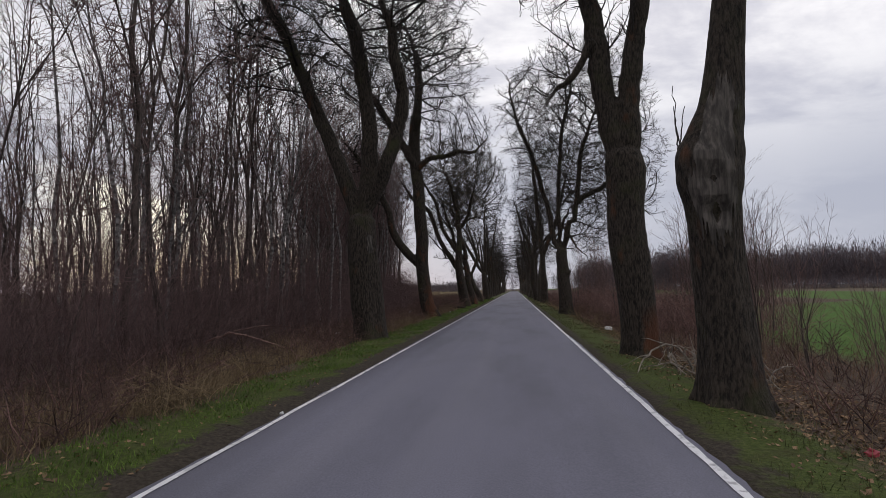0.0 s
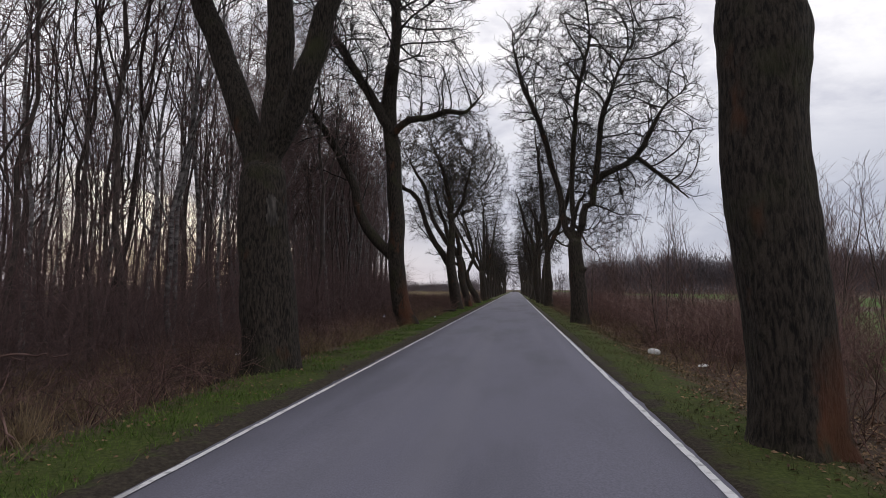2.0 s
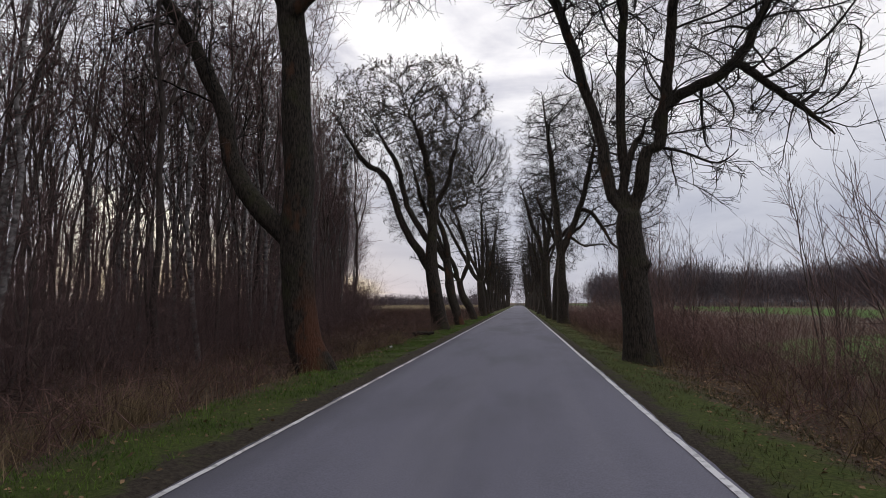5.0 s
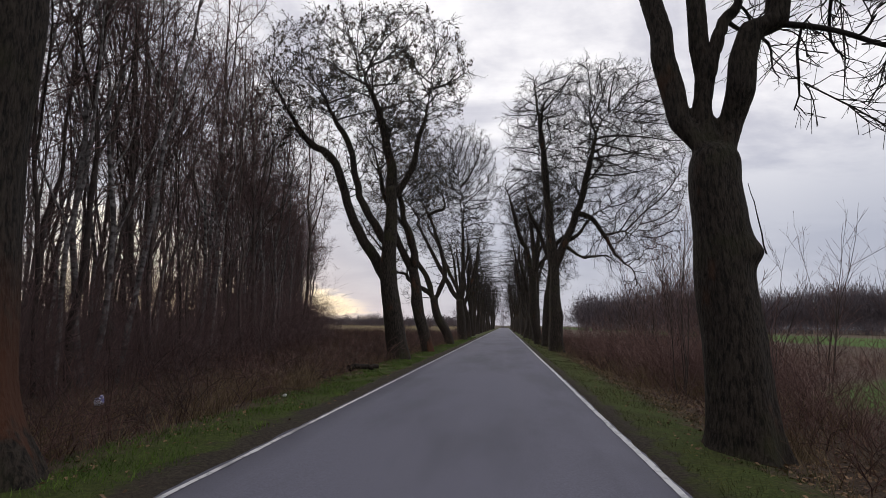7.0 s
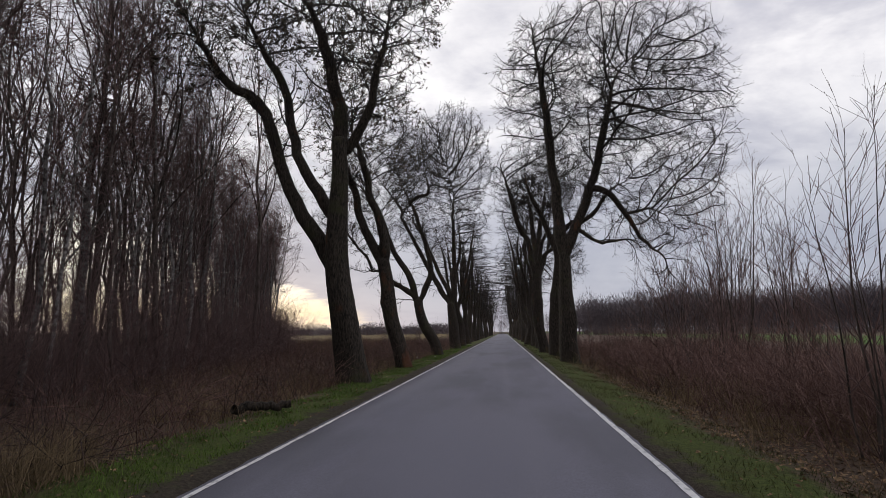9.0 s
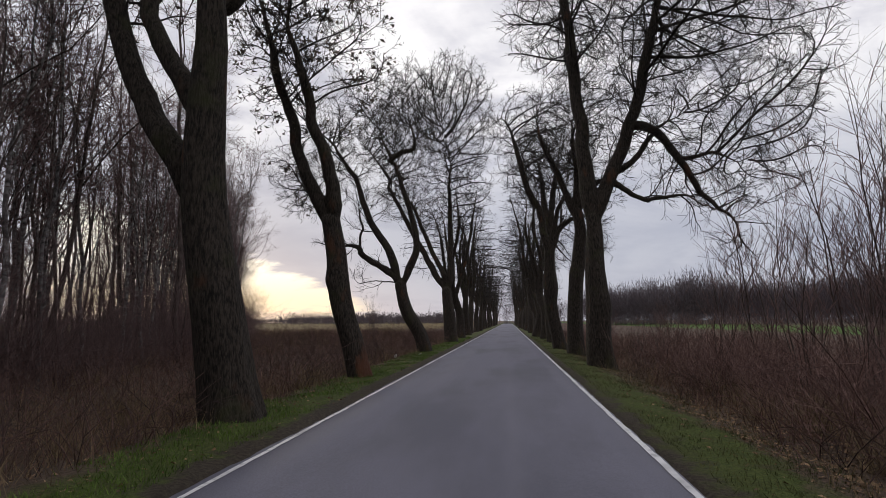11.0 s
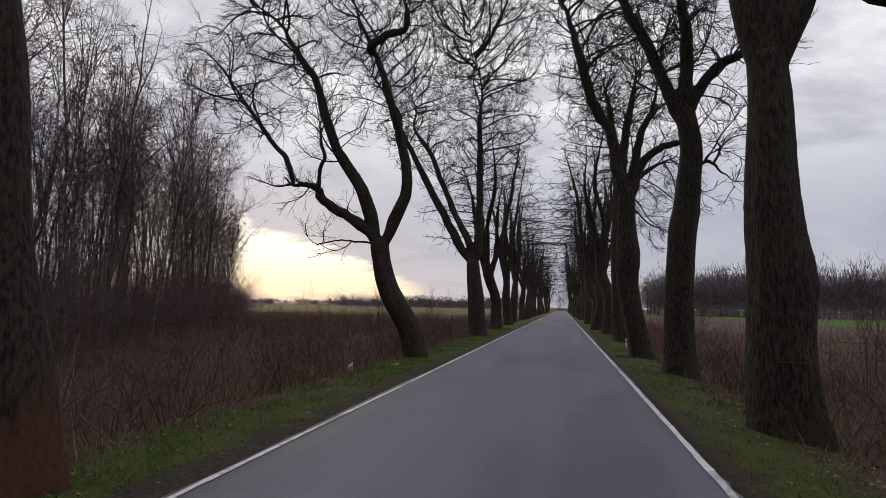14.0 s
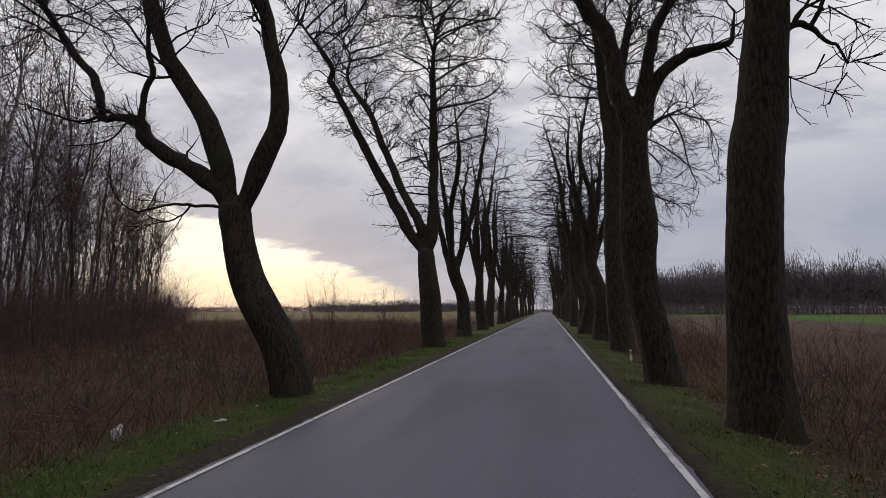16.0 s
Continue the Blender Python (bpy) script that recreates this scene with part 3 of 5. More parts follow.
avenue_tree("massive old ash with a burl and bare-wood scar", 131, (2.96, 10.85),
    (0.38, 0.24, (-0.0, 0.0, 0.11), (-0.03, 0.0, 0.79), (-0.1, 0.0, 1.56), (-0.14, 0.0, 2.34), (-0.15, 0.0, 2.89), (-0.07, 0.0, 3.6), (0.04, 0.0, 4.08), (0.13, 0.0, 4.72), (0.23, 0.0, 5.54), (0.33, 0.0, 6.28)),
    [(0.18, 0.10, (0.29, 0.0, 6.03), (0.21, 0.11, 7.22), (0.09, 0.23, 8.58), (-0.02, 0.34, 9.81)),
     (0.16, 0.09, (0.34, 0.0, 6.28), (0.56, -0.12, 7.35), (0.87, -0.23, 8.39), (1.2, -0.34, 9.32))],
    [(0.7, 0.0, 9.6, 2.1, 2.5)], scar=(30, 128, 1.9, 4.3, "bare_wood", BAREWOOD, "weathered grey bare wood with cracks"), sprigs=[(4, 3.3, 0.95, 3)], bulges=[((-0.75, -0.1, 3.25), 0.48, 0.26), ((-0.1, -0.5, 2.95), 0.55, 0.1), ((0.35, -0.1, 3.4), 0.6, 0.06), ((88, 2.35), 0.13, -0.14), ((72, 2.85), 0.16, -0.08)])
avenue_tree("old two-stemmed ash with knobbly fork and a broken dead branch", 132, (3.00, 16.55),
    (0.40, 0.47, (-0.01, 0.0, 0.02), (-0.05, 0.0, 0.82), (-0.12, 0.0, 2.03), (-0.21, 0.0, 2.99), (-0.23, 0.0, 3.81), (-0.22, 0.0, 4.37), (-0.21, 0.0, 4.65)),
    [(0.28, 0.23, (-0.35, 0.0, 4.66), (-0.47, 0.07, 5.53), (-0.61, 0.15, 6.57), (-0.69, 0.23, 7.63), (-0.83, 0.32, 8.88), (-0.94, 0.43, 10.32), (-1.16, 0.55, 11.99)),
     (0.28, 0.19, (-0.08, 0.0, 4.71), (-0.06, -0.07, 5.6), (0.03, -0.16, 6.69), (0.16, -0.24, 7.63), (0.28, -0.31, 8.44), (0.47, -0.41, 9.64), (0.76, -0.53, 10.96)),
     (0.11, 0.07, (-0.88, 0.0, 7.61), (-1.03, 0.0, 7.26), (-1.28, 0.0, 6.84), (-1.53, 0.0, 6.57), (-1.74, 0.0, 6.48), (-2.02, 0.0, 6.07))],
    [(-0.1, 0.0, 11.5, 2.7, 2.7), (-1.5, 0.0, 9.1, 1.3, 1.0)], bark=BARK_RED, bulges=[((180, 4.3), 0.5, 0.08), ((0.05, -0.2, 4.3), 0.7, 0.06), ((-0.9, -0.1, 4.75), 0.5, 0.06)], top=0.78)
avenue_tree("broad three-stemmed ash with mossy dark bark on grass", 125, (-4.70, 20.85),
    (0.51, 0.52, (-0.0, 0.0, -0.05), (-0.11, 0.0, 1.07), (-0.2, 0.0, 2.2), (-0.27, 0.0, 3.15), (-0.28, 0.0, 3.83)),
    [(0.27, 0.20, (-0.44, 0.0, 3.83), (-0.81, 0.13, 5.13), (-1.24, 0.23, 6.15), (-1.8, 0.36, 7.53), (-2.43, 0.49, 8.95), (-3.06, 0.62, 10.31), (-3.55, 0.72, 11.46), (-4.14, 0.81, 12.43), (-4.9, 0.97, 14.14), (-5.94, 1.15, 16.18)),
     (0.29, 0.23, (-0.13, 0.0, 4.01), (-0.06, 0.07, 5.47), (-0.0, 0.14, 6.86), (-0.11, 0.2, 8.08), (-0.32, 0.25, 9.12), (-0.53, 0.31, 10.39), (-0.92, 0.36, 11.49), (-1.22, 0.42, 12.59), (-1.42, 0.52, 14.81)),
     (0.27, 0.15, (0.01, 0.0, 4.39), (0.43, -0.08, 5.32), (0.79, -0.14, 6.16), (1.17, -0.24, 7.37), (1.16, -0.33, 8.4), (0.98, -0.43, 9.54), (0.88, -0.51, 10.49), (0.55, -0.58, 11.27), (0.17, -0.69, 12.62))],
    [(-0.8, 0.0, 13.6, 5.0, 4.6), (-3.7, 0.0, 10.7, 2.4, 2.8), (1.4, 0.0, 10.7, 2.1, 2.7), (-1.3, 0.0, 9.3, 1.8, 1.8)], scar=(118, 150, 2.75, 3.45, "bare_wood", BAREWOOD, "torn weathered wood at a broken limb"), top=0.85, bulges=[((0.35, -0.55, 3.2), 0.4, 0.16), ((-0.5, -0.4, 1.2), 0.5, 0.08)])
avenue_tree("tall ash with one long limb arching low over the bramble", 126, (-4.63, 35.10),
    (0.39, 0.33, (-0.03, 0.0, -0.13), (-0.32, 0.02, 0.44), (-0.49, 0.04, 1.09), (-0.65, 0.07, 2.23), (-0.7, 0.11, 3.42), (-0.68, 0.13, 4.42), (-0.78, 0.17, 5.63), (-0.9, 0.23, 7.58), (-1.05, 0.26, 8.76), (-1.16, 0.32, 10.65), (-1.0, 0.36, 12.11)),
    [(0.25, 0.15, (-1.1, 0.0, 9.1), (-1.83, 0.18, 10.39), (-2.69, 0.39, 11.86), (-3.47, 0.56, 13.11), (-4.39, 0.75, 14.56), (-5.18, 0.98, 16.33)),
     (0.28, 0.19, (-0.94, 0.0, 11.69), (-0.76, 0.11, 13.91), (-0.89, 0.18, 15.45), (-1.27, 0.27, 17.31)),
     (0.18, 0.11, (-0.77, 0.0, 8.9), (-0.15, -0.1, 9.37), (0.77, -0.13, 9.47), (1.68, -0.18, 9.71), (2.57, -0.17, 9.66), (3.37, -0.34, 10.46)),
     (0.26, 0.12, (-0.93, 0.0, 3.0), (-1.51, 0.04, 3.67), (-2.04, 0.08, 4.32), (-2.55, 0.13, 5.18), (-2.72, 0.18, 6.13), (-3.21, 0.25, 7.29), (-3.87, 0.32, 8.48), (-4.76, 0.4, 9.78), (-5.56, 0.45, 10.79), (-6.35, 0.49, 11.4), (-7.18, 0.53, 12.24))],
    [(-1.2, 0.0, 14.9, 4.4, 4.7), (-5.8, 0.0, 13.5, 2.6, 3.1), (1.7, 0.0, 10.8, 2.1, 2.1), (-3.7, 0.0, 12.4, 2.6, 2.8), (-5.2, 0.0, 9.3, 1.6, 1.4)], bark=BARK_RUST, top=1.0, bulges=[((0.3, -0.4, 2.2), 0.5, 0.08)])
avenue_tree("wide-crowned bare ash forking into four limbs beside the hedge", 133, (3.24, 38.00),
    (0.41, 0.35, (-0.01, 0.0, 0.03), (-0.03, 0.0, 0.61), (-0.07, 0.0, 1.34), (-0.15, 0.0, 2.1), (-0.16, 0.0, 2.88), (-0.21, 0.0, 3.44), (-0.19, 0.0, 3.8)),
    [(0.17, 0.11, (-0.36, 0.0, 3.93), (-0.62, 0.07, 4.55), (-0.74, 0.17, 5.47), (-0.89, 0.28, 6.45), (-1.49, 0.58, 8.92), (-2.06, 0.8, 10.86), (-2.55, 0.92, 12.01), (-2.99, 1.12, 13.77), (-3.28, 1.34, 15.87)),
     (0.14, 0.10, (-0.24, 0.0, 4.01), (-0.26, 0.03, 4.52), (-0.24, 0.08, 5.4), (-0.27, 0.13, 6.32), (-0.09, 0.33, 9.55), (0.17, 0.45, 11.66), (0.46, 0.52, 12.99), (0.78, 0.63, 14.89), (0.59, 0.73, 16.59)),
     (0.19, 0.09, (-0.04, 0.0, 3.96), (0.12, -0.05, 4.47), (0.23, -0.14, 5.26), (0.44, -0.19, 5.73), (0.71, -0.22, 6.04), (1.1, -0.59, 9.68), (1.51, -0.74, 11.07), (2.1, -0.89, 12.44), (2.79, -1.04, 13.8)),
     (0.17, 0.10, (0.63, 0.0, 6.43), (1.18, 0.07, 7.17), (1.91, 0.11, 7.52), (2.99, 0.18, 8.24), (3.66, 0.3, 9.5), (4.32, 0.41, 10.64), (5.39, 0.49, 11.5)),
     (0.11, 0.07, (-0.09, 0.0, 5.48), (0.06, 0.04, 5.88), (0.26, 0.06, 6.13), (0.4, 0.11, 6.62)),
     (0.12, 0.07, (2.83, 0.0, 8.02), (3.74, 0.07, 7.32), (4.52, 0.13, 6.71), (5.3, 0.21, 5.98))],
    [(1.2, 0.0, 12.9, 4.7, 4.7), (3.6, 0.0, 9.5, 2.9, 3.4), (-1.7, 0.0, 12.1, 2.3, 3.5), (2.1, 0.0, 6.9, 2.4, 1.4), (1.8, 0.0, 5.4, 1.3, 1.3)], curl=3, droop=0.03, top=0.95, bulges=[((165, 2.45), 0.17, 0.15)], sprigs=[(165, 2.5, 1.2, 1)])
avenue_tree("slender ash with crooked rising limbs and dry seed tufts", 127, (-4.49, 54.50),
    (0.47, 0.27, (0.0, 0.0, -0.11), (-0.17, -0.07, 0.92), (-0.38, -0.16, 2.13), (-0.52, -0.23, 3.19), (-0.57, -0.31, 4.25), (-0.53, -0.39, 5.33), (-0.43, -0.47, 6.4), (-0.46, -0.55, 7.5)),
    [(0.25, 0.12, (-0.84, 0.0, 3.58), (-1.44, 0.05, 4.67), (-1.95, 0.09, 5.45), (-2.48, 0.14, 6.44), (-2.84, 0.2, 7.65), (-3.2, 0.25, 8.69), (-3.75, 0.29, 9.49), (-4.61, 0.31, 10.03), (-5.53, 0.37, 11.18), (-6.28, 0.43, 12.39), (-6.99, 0.48, 13.59)),
     (0.20, 0.10, (-0.77, 0.0, 5.14), (-1.43, 0.1, 6.13), (-2.04, 0.2, 7.21), (-2.42, 0.32, 8.47), (-2.63, 0.42, 9.54), (-3.07, 0.51, 10.49), (-3.66, 0.59, 11.42), (-4.29, 0.7, 12.62), (-4.92, 0.79, 13.62)),
     (0.26, 0.12, (-0.62, 0.0, 7.51), (-0.55, -0.06, 8.65), (-0.82, -0.11, 9.64), (-1.02, -0.16, 10.63), (-1.31, -0.21, 11.64), (-1.81, -0.27, 12.68), (-2.12, -0.32, 13.73)),
     (0.17, 0.09, (-0.39, 0.0, 7.3), (0.16, -0.14, 8.15), (0.53, -0.25, 8.86), (0.69, -0.4, 9.79), (1.0, -0.55, 10.67), (1.22, -0.73, 11.74))],
    [(-0.5, 0.0, 13.3, 3.8, 3.0), (-3.9, 0.0, 13.7, 3.1, 2.6), (-5.7, 0.0, 11.8, 1.6, 2.2), (0.6, 0.0, 9.6, 1.6, 1.6)], tufts=2600)
avenue_tree("slim leaning ash forking high into two stems", 128, (-4.18, 61.20),
    (0.31, 0.33, (0.01, 0.0, -0.09), (-0.21, 0.0, 0.83), (-0.51, 0.0, 1.88), (-0.65, 0.0, 2.64), (-0.75, 0.0, 3.52), (-0.88, 0.0, 4.3), (-0.92, 0.0, 4.53)),
    [(0.22, 0.10, (-0.99, 0.0, 4.42), (-1.24, 0.03, 5.0), (-1.68, 0.07, 5.85), (-2.06, 0.11, 6.73), (-2.24, 0.16, 7.74), (-2.77, 0.23, 9.06), (-3.05, 0.28, 10.13), (-3.4, 0.34, 11.42), (-3.86, 0.4, 12.76)),
     (0.24, 0.09, (-0.85, 0.0, 4.47), (-0.8, -0.03, 5.08), (-0.97, -0.08, 5.99), (-1.14, -0.11, 6.68), (-1.55, -0.16, 7.51), (-1.6, -0.2, 8.29), (-1.99, -0.26, 9.58), (-2.29, -0.32, 10.56), (-2.31, -0.38, 11.86))],
    [(-2.2, 0.0, 12.0, 2.4, 2.7), (-2.7, 0.0, 9.1, 1.2, 1.7), (-0.5, 0.0, 10.1, 1.4, 1.9), (-1.7, 0.0, 5.7, 0.9, 1.1)], bark=BARK_RED, tufts=900, bulges=[((-0.75, -0.1, 2.75), 0.25, 0.12)])
avenue_tree("leaning ash with a stubbed elbow limb and two curved stems", 129, (-4.21, 74.40),
    (0.36, 0.34, (0.0, 0.0, -0.26), (-0.35, 0.0, 0.87), (-0.99, 0.0, 2.01), (-1.29, 0.0, 2.92), (-1.37, 0.0, 3.51)),
    [(0.20, 0.13, (-1.48, 0.0, 3.65), (-1.84, 0.01, 4.03), (-2.44, 0.02, 4.44), (-3.06, 0.03, 4.8), (-3.54, 0.04, 5.15), (-3.68, 0.05, 5.49), (-4.22, 0.06, 5.64), (-4.6, 0.06, 5.64), (-4.96, 0.07, 5.94)),
     (0.10, 0.06, (-4.56, 0.0, 5.65), (-4.76, 0.06, 6.23), (-5.02, 0.1, 6.73), (-5.43, 0.14, 7.11), (-7.03, 0.33, 9.11), (-7.73, 0.42, 10.06)),
     (0.07, 0.06, (-3.61, 0.0, 5.44), (-3.63, 0.07, 6.15), (-3.49, 0.11, 6.61), (-3.67, 0.16, 7.11), (-3.79, 0.24, 7.93)),
     (0.24, 0.06, (-1.45, 0.0, 3.65), (-1.54, -0.01, 4.01), (-1.78, -0.02, 4.77), (-2.15, -0.04, 5.56), (-2.7, -0.05, 6.37), (-3.08, -0.07, 6.97), (-3.81, -0.11, 9.13), (-4.48, -0.13, 10.2), (-5.18, -0.15, 11.3), (-5.87, -0.17, 11.99), (-6.81, -0.18, 12.73)),
     (0.22, 0.06, (-1.26, 0.0, 3.58), (-1.07, 0.01, 3.91), (-0.73, 0.04, 4.62), (-0.53, 0.07, 5.37), (-0.56, 0.1, 6.15), (-0.7, 0.13, 6.84), (-1.4, 0.22, 9.09), (-1.8, 0.26, 10.16), (-2.15, 0.29, 10.93), (-2.62, 0.33, 11.94), (-3.12, 0.38, 13.3)),
     (0.16, 0.06, (-1.92, 0.0, 10.35), (-1.31, -0.04, 10.75), (-0.68, -0.06, 10.88), (-0.6, -0.12, 11.49), (-0.89, -0.23, 12.47)),
     (0.04, 0.02, (-1.62, 0.0, 3.56), (-2.19, -0.01, 3.63), (-2.62, -0.02, 3.68), (-3.14, -0.02, 3.64), (-3.6, 0.0, 3.55))],
    [(-6.3, 0.0, 9.8, 2.7, 2.6), (-4.0, 0.0, 12.1, 3.2, 3.0), (-1.5, 0.0, 12.9, 2.7, 2.9), (-2.2, 0.0, 8.5, 1.4, 1.7)], bulges=[((-1.75, -0.2, 3.4), 0.25, 0.12)])
avenue_tree("tall ash with two limbs sweeping out over the scrub", 130, (-4.21, 87.50),
    (0.46, 0.44, (-0.0, 0.0, -0.05), (-0.12, 0.0, 1.42), (-0.25, 0.0, 2.71), (-0.35, 0.0, 3.88)),
    [(0.26, 0.08, (-0.53, 0.0, 4.02), (-1.07, 0.04, 4.78), (-1.97, 0.12, 6.54), (-2.89, 0.2, 8.14), (-4.1, 0.32, 10.51), (-5.09, 0.4, 12.25), (-4.9, 0.43, 12.86), (-5.8, 0.49, 14.09), (-6.73, 0.55, 15.36), (-7.68, 0.61, 16.66)),
     (0.21, 0.08, (-0.42, 0.0, 4.28), (-0.82, -0.13, 5.59), (-1.64, -0.31, 7.3), (-2.66, -0.58, 9.89), (-3.73, -0.77, 11.67), (-3.58, -0.88, 12.67), (-4.28, -1.03, 13.99)),
     (0.26, 0.08, (-0.16, 0.0, 4.14), (-0.06, 0.09, 5.86), (-0.07, 0.23, 8.87), (-0.13, 0.4, 12.28), (-0.03, 0.48, 14.06), (-0.44, 0.57, 15.8))],
    [(-2.8, 0.0, 17.2, 3.5, 5.0), (0.2, 0.0, 17.3, 3.6, 5.9), (-4.2, 0.0, 11.8, 1.8, 2.7), (1.6, 0.0, 11.5, 1.9, 3.5), (-1.7, 0.0, 10.7, 2.0, 2.6)], tufts=500, thick=1.15)
avenue_tree("large ash with a long limb drooping over the field", 135, (3.40, 65.90),
    (0.46, 0.32, (-0.0, 0.0, -0.19), (-0.08, 0.0, 0.8), (-0.09, 0.0, 2.2), (-0.12, 0.0, 3.64), (-0.12, 0.0, 4.66), (-0.14, 0.0, 5.25)),
    [(0.30, 0.13, (-0.21, 0.0, 5.1), (-0.24, 0.08, 6.17), (-0.32, 0.18, 7.44), (-0.36, 0.29, 8.91), (-0.5, 0.37, 9.92), (-0.8, 0.73, 14.53), (-1.03, 0.88, 16.62), (-1.25, 1.04, 18.77)),
     (0.26, 0.15, (-0.04, 0.0, 5.1), (0.25, 0.0, 5.98), (0.66, 0.0, 6.99), (1.04, 0.0, 7.91), (1.42, 0.0, 8.96), (1.66, 0.0, 9.56), (2.83, 0.0, 14.29), (3.63, 0.0, 15.51)),
     (0.19, 0.05, (1.36, 0.0, 8.66), (2.07, 0.0, 8.54), (2.59, 0.0, 8.06), (3.02, 0.0, 7.33), (3.35, 0.0, 6.73), (3.68, 0.0, 6.1), (4.19, 0.0, 5.56), (4.76, 0.0, 5.01), (4.96, 0.0, 4.04)),
     (0.10, 0.04, (3.02, 0.0, 7.29), (3.61, -0.01, 7.38), (4.25, -0.02, 7.52), (5.07, 0.02, 7.13)),
     (0.12, 0.04, (0.51, 0.0, 6.65), (1.16, -0.09, 6.15), (1.66, -0.16, 5.82), (2.26, -0.14, 5.88), (3.1, -0.14, 5.93), (3.68, -0.22, 5.51)),
     (0.13, 0.06, (0.68, 0.0, 6.87), (1.4, 0.08, 7.32), (2.0, 0.23, 8.12), (2.54, 0.35, 8.76), (3.19, 0.4, 9.06))],
    [(2.7, 0.0, 14.3, 5.7, 4.5), (5.9, 0.0, 11.6, 3.2, 3.8), (5.1, 0.0, 7.8, 2.9, 2.6), (-0.9, 0.0, 14.2, 2.6, 3.9), (1.8, 0.0, 8.8, 2.3, 2.3)], curl=3, droop=0.08, bulges=[((0.35, -0.2, 2.0), 0.45, 0.08)])
avenue_tree("straight thick ash trunk with a small knob beside the road", 137, (3.28, 72.70),
    (0.38, 0.31, (-0.01, 0.0, -0.01), (0.01, 0.0, 1.11), (0.03, 0.0, 2.26), (0.11, 0.0, 3.44), (0.25, 0.0, 4.24), (0.33, 0.0, 5.07), (0.4, 0.0, 5.91), (0.27, 0.0, 6.87)),
    [(0.18, 0.12, (0.11, 0.0, 6.8), (-0.31, 0.07, 8.06), (-0.7, 0.13, 9.1), (-1.13, 0.19, 10.01), (-1.35, 0.23, 10.74), (-1.57, 0.29, 11.85)),
     (0.21, 0.12, (0.28, 0.0, 6.95), (0.35, -0.09, 8.74), (0.23, -0.16, 10.01), (0.18, -0.22, 11.29)),
     (0.18, 0.09, (0.4, 0.0, 7.02), (0.87, 0.08, 7.81), (1.32, 0.12, 8.27), (1.78, 0.14, 8.48), (2.36, 0.22, 9.35)),
     (0.07, 0.03, (0.59, 0.0, 5.38), (0.79, 0.03, 5.52), (0.99, 0.01, 5.4), (1.1, -0.03, 5.21), (1.23, -0.04, 5.14))],
    [(0.2, 0.0, 11.1, 2.8, 2.8), (1.7, 0.0, 8.0, 1.4, 1.5), (1.3, 0.0, 5.1, 0.9, 0.8), (1.1, 0.0, 6.3, 1.0, 1.0)], droop=0.04, bulges=[((-0.5, -0.2, 3.9), 0.35, 0.16)])
avenue_tree("bent ash with a hollowed side and forked crown", 138, (2.93, 77.20),
    (0.35, 0.35, (-0.01, 0.0, -0.06), (-0.24, 0.0, 1.11), (-0.42, 0.0, 2.34), (-0.44, 0.0, 3.6), (-0.42, 0.0, 4.63), (-0.38, 0.0, 5.67)),
    [(0.22, 0.15, (-0.53, 0.0, 5.62), (-0.75, 0.06, 6.79), (-0.82, 0.09, 7.5), (-1.05, 0.13, 8.24), (-1.44, 0.16, 8.87), (-2.49, 0.35, 12.87), (-3.01, 0.39, 13.63)),
     (0.18, 0.09, (-0.21, 0.0, 5.66), (0.04, 0.04, 6.52), (0.37, 0.06, 6.94), (0.93, 0.08, 7.3), (1.72, 0.09, 7.45), (1.89, 0.12, 8.19)),
     (0.17, 0.09, (-0.33, 0.0, 5.67), (-0.08, -0.07, 6.95), (0.13, -0.11, 7.85), (0.46, -0.14, 8.47), (0.68, -0.2, 9.5))],
    [(-1.5, 0.0, 12.0, 2.5, 3.5), (0.7, 0.0, 12.2, 2.4, 3.0), (0.4, 0.0, 8.1, 1.2, 1.6)], bulges=[((-0.2, -0.3, 3.4), 0.6, 0.1)])
avenue_tree("straight tall ash trunk in the avenue row", 139, (3.35, 87.00),
    (0.46, 0.36, (-0.01, 0.0, -0.25), (-0.15, 0.0, 1.45), (-0.19, 0.0, 3.66), (-0.15, 0.0, 6.38), (-0.09, 0.0, 8.24)),
    [(0.27, 0.14, (-0.16, 0.0, 8.01), (-0.38, 0.11, 10.2), (-0.52, 0.2, 12.2), (-0.87, 0.29, 14.02)),
     (0.27, 0.14, (-0.02, 0.0, 8.12), (0.21, -0.12, 10.53), (0.6, -0.23, 12.6), (0.89, -0.33, 14.45)),
     (0.18, 0.09, (-0.06, 0.0, 7.07), (0.92, 0.13, 8.45), (1.83, 0.2, 9.11), (2.82, 0.24, 9.52))],
    [(-0.7, 0.0, 12.9, 2.8, 4.0), (2.1, 0.0, 7.6, 2.2, 3.1), (0.9, 0.0, 14.2, 2.8, 3.3)])


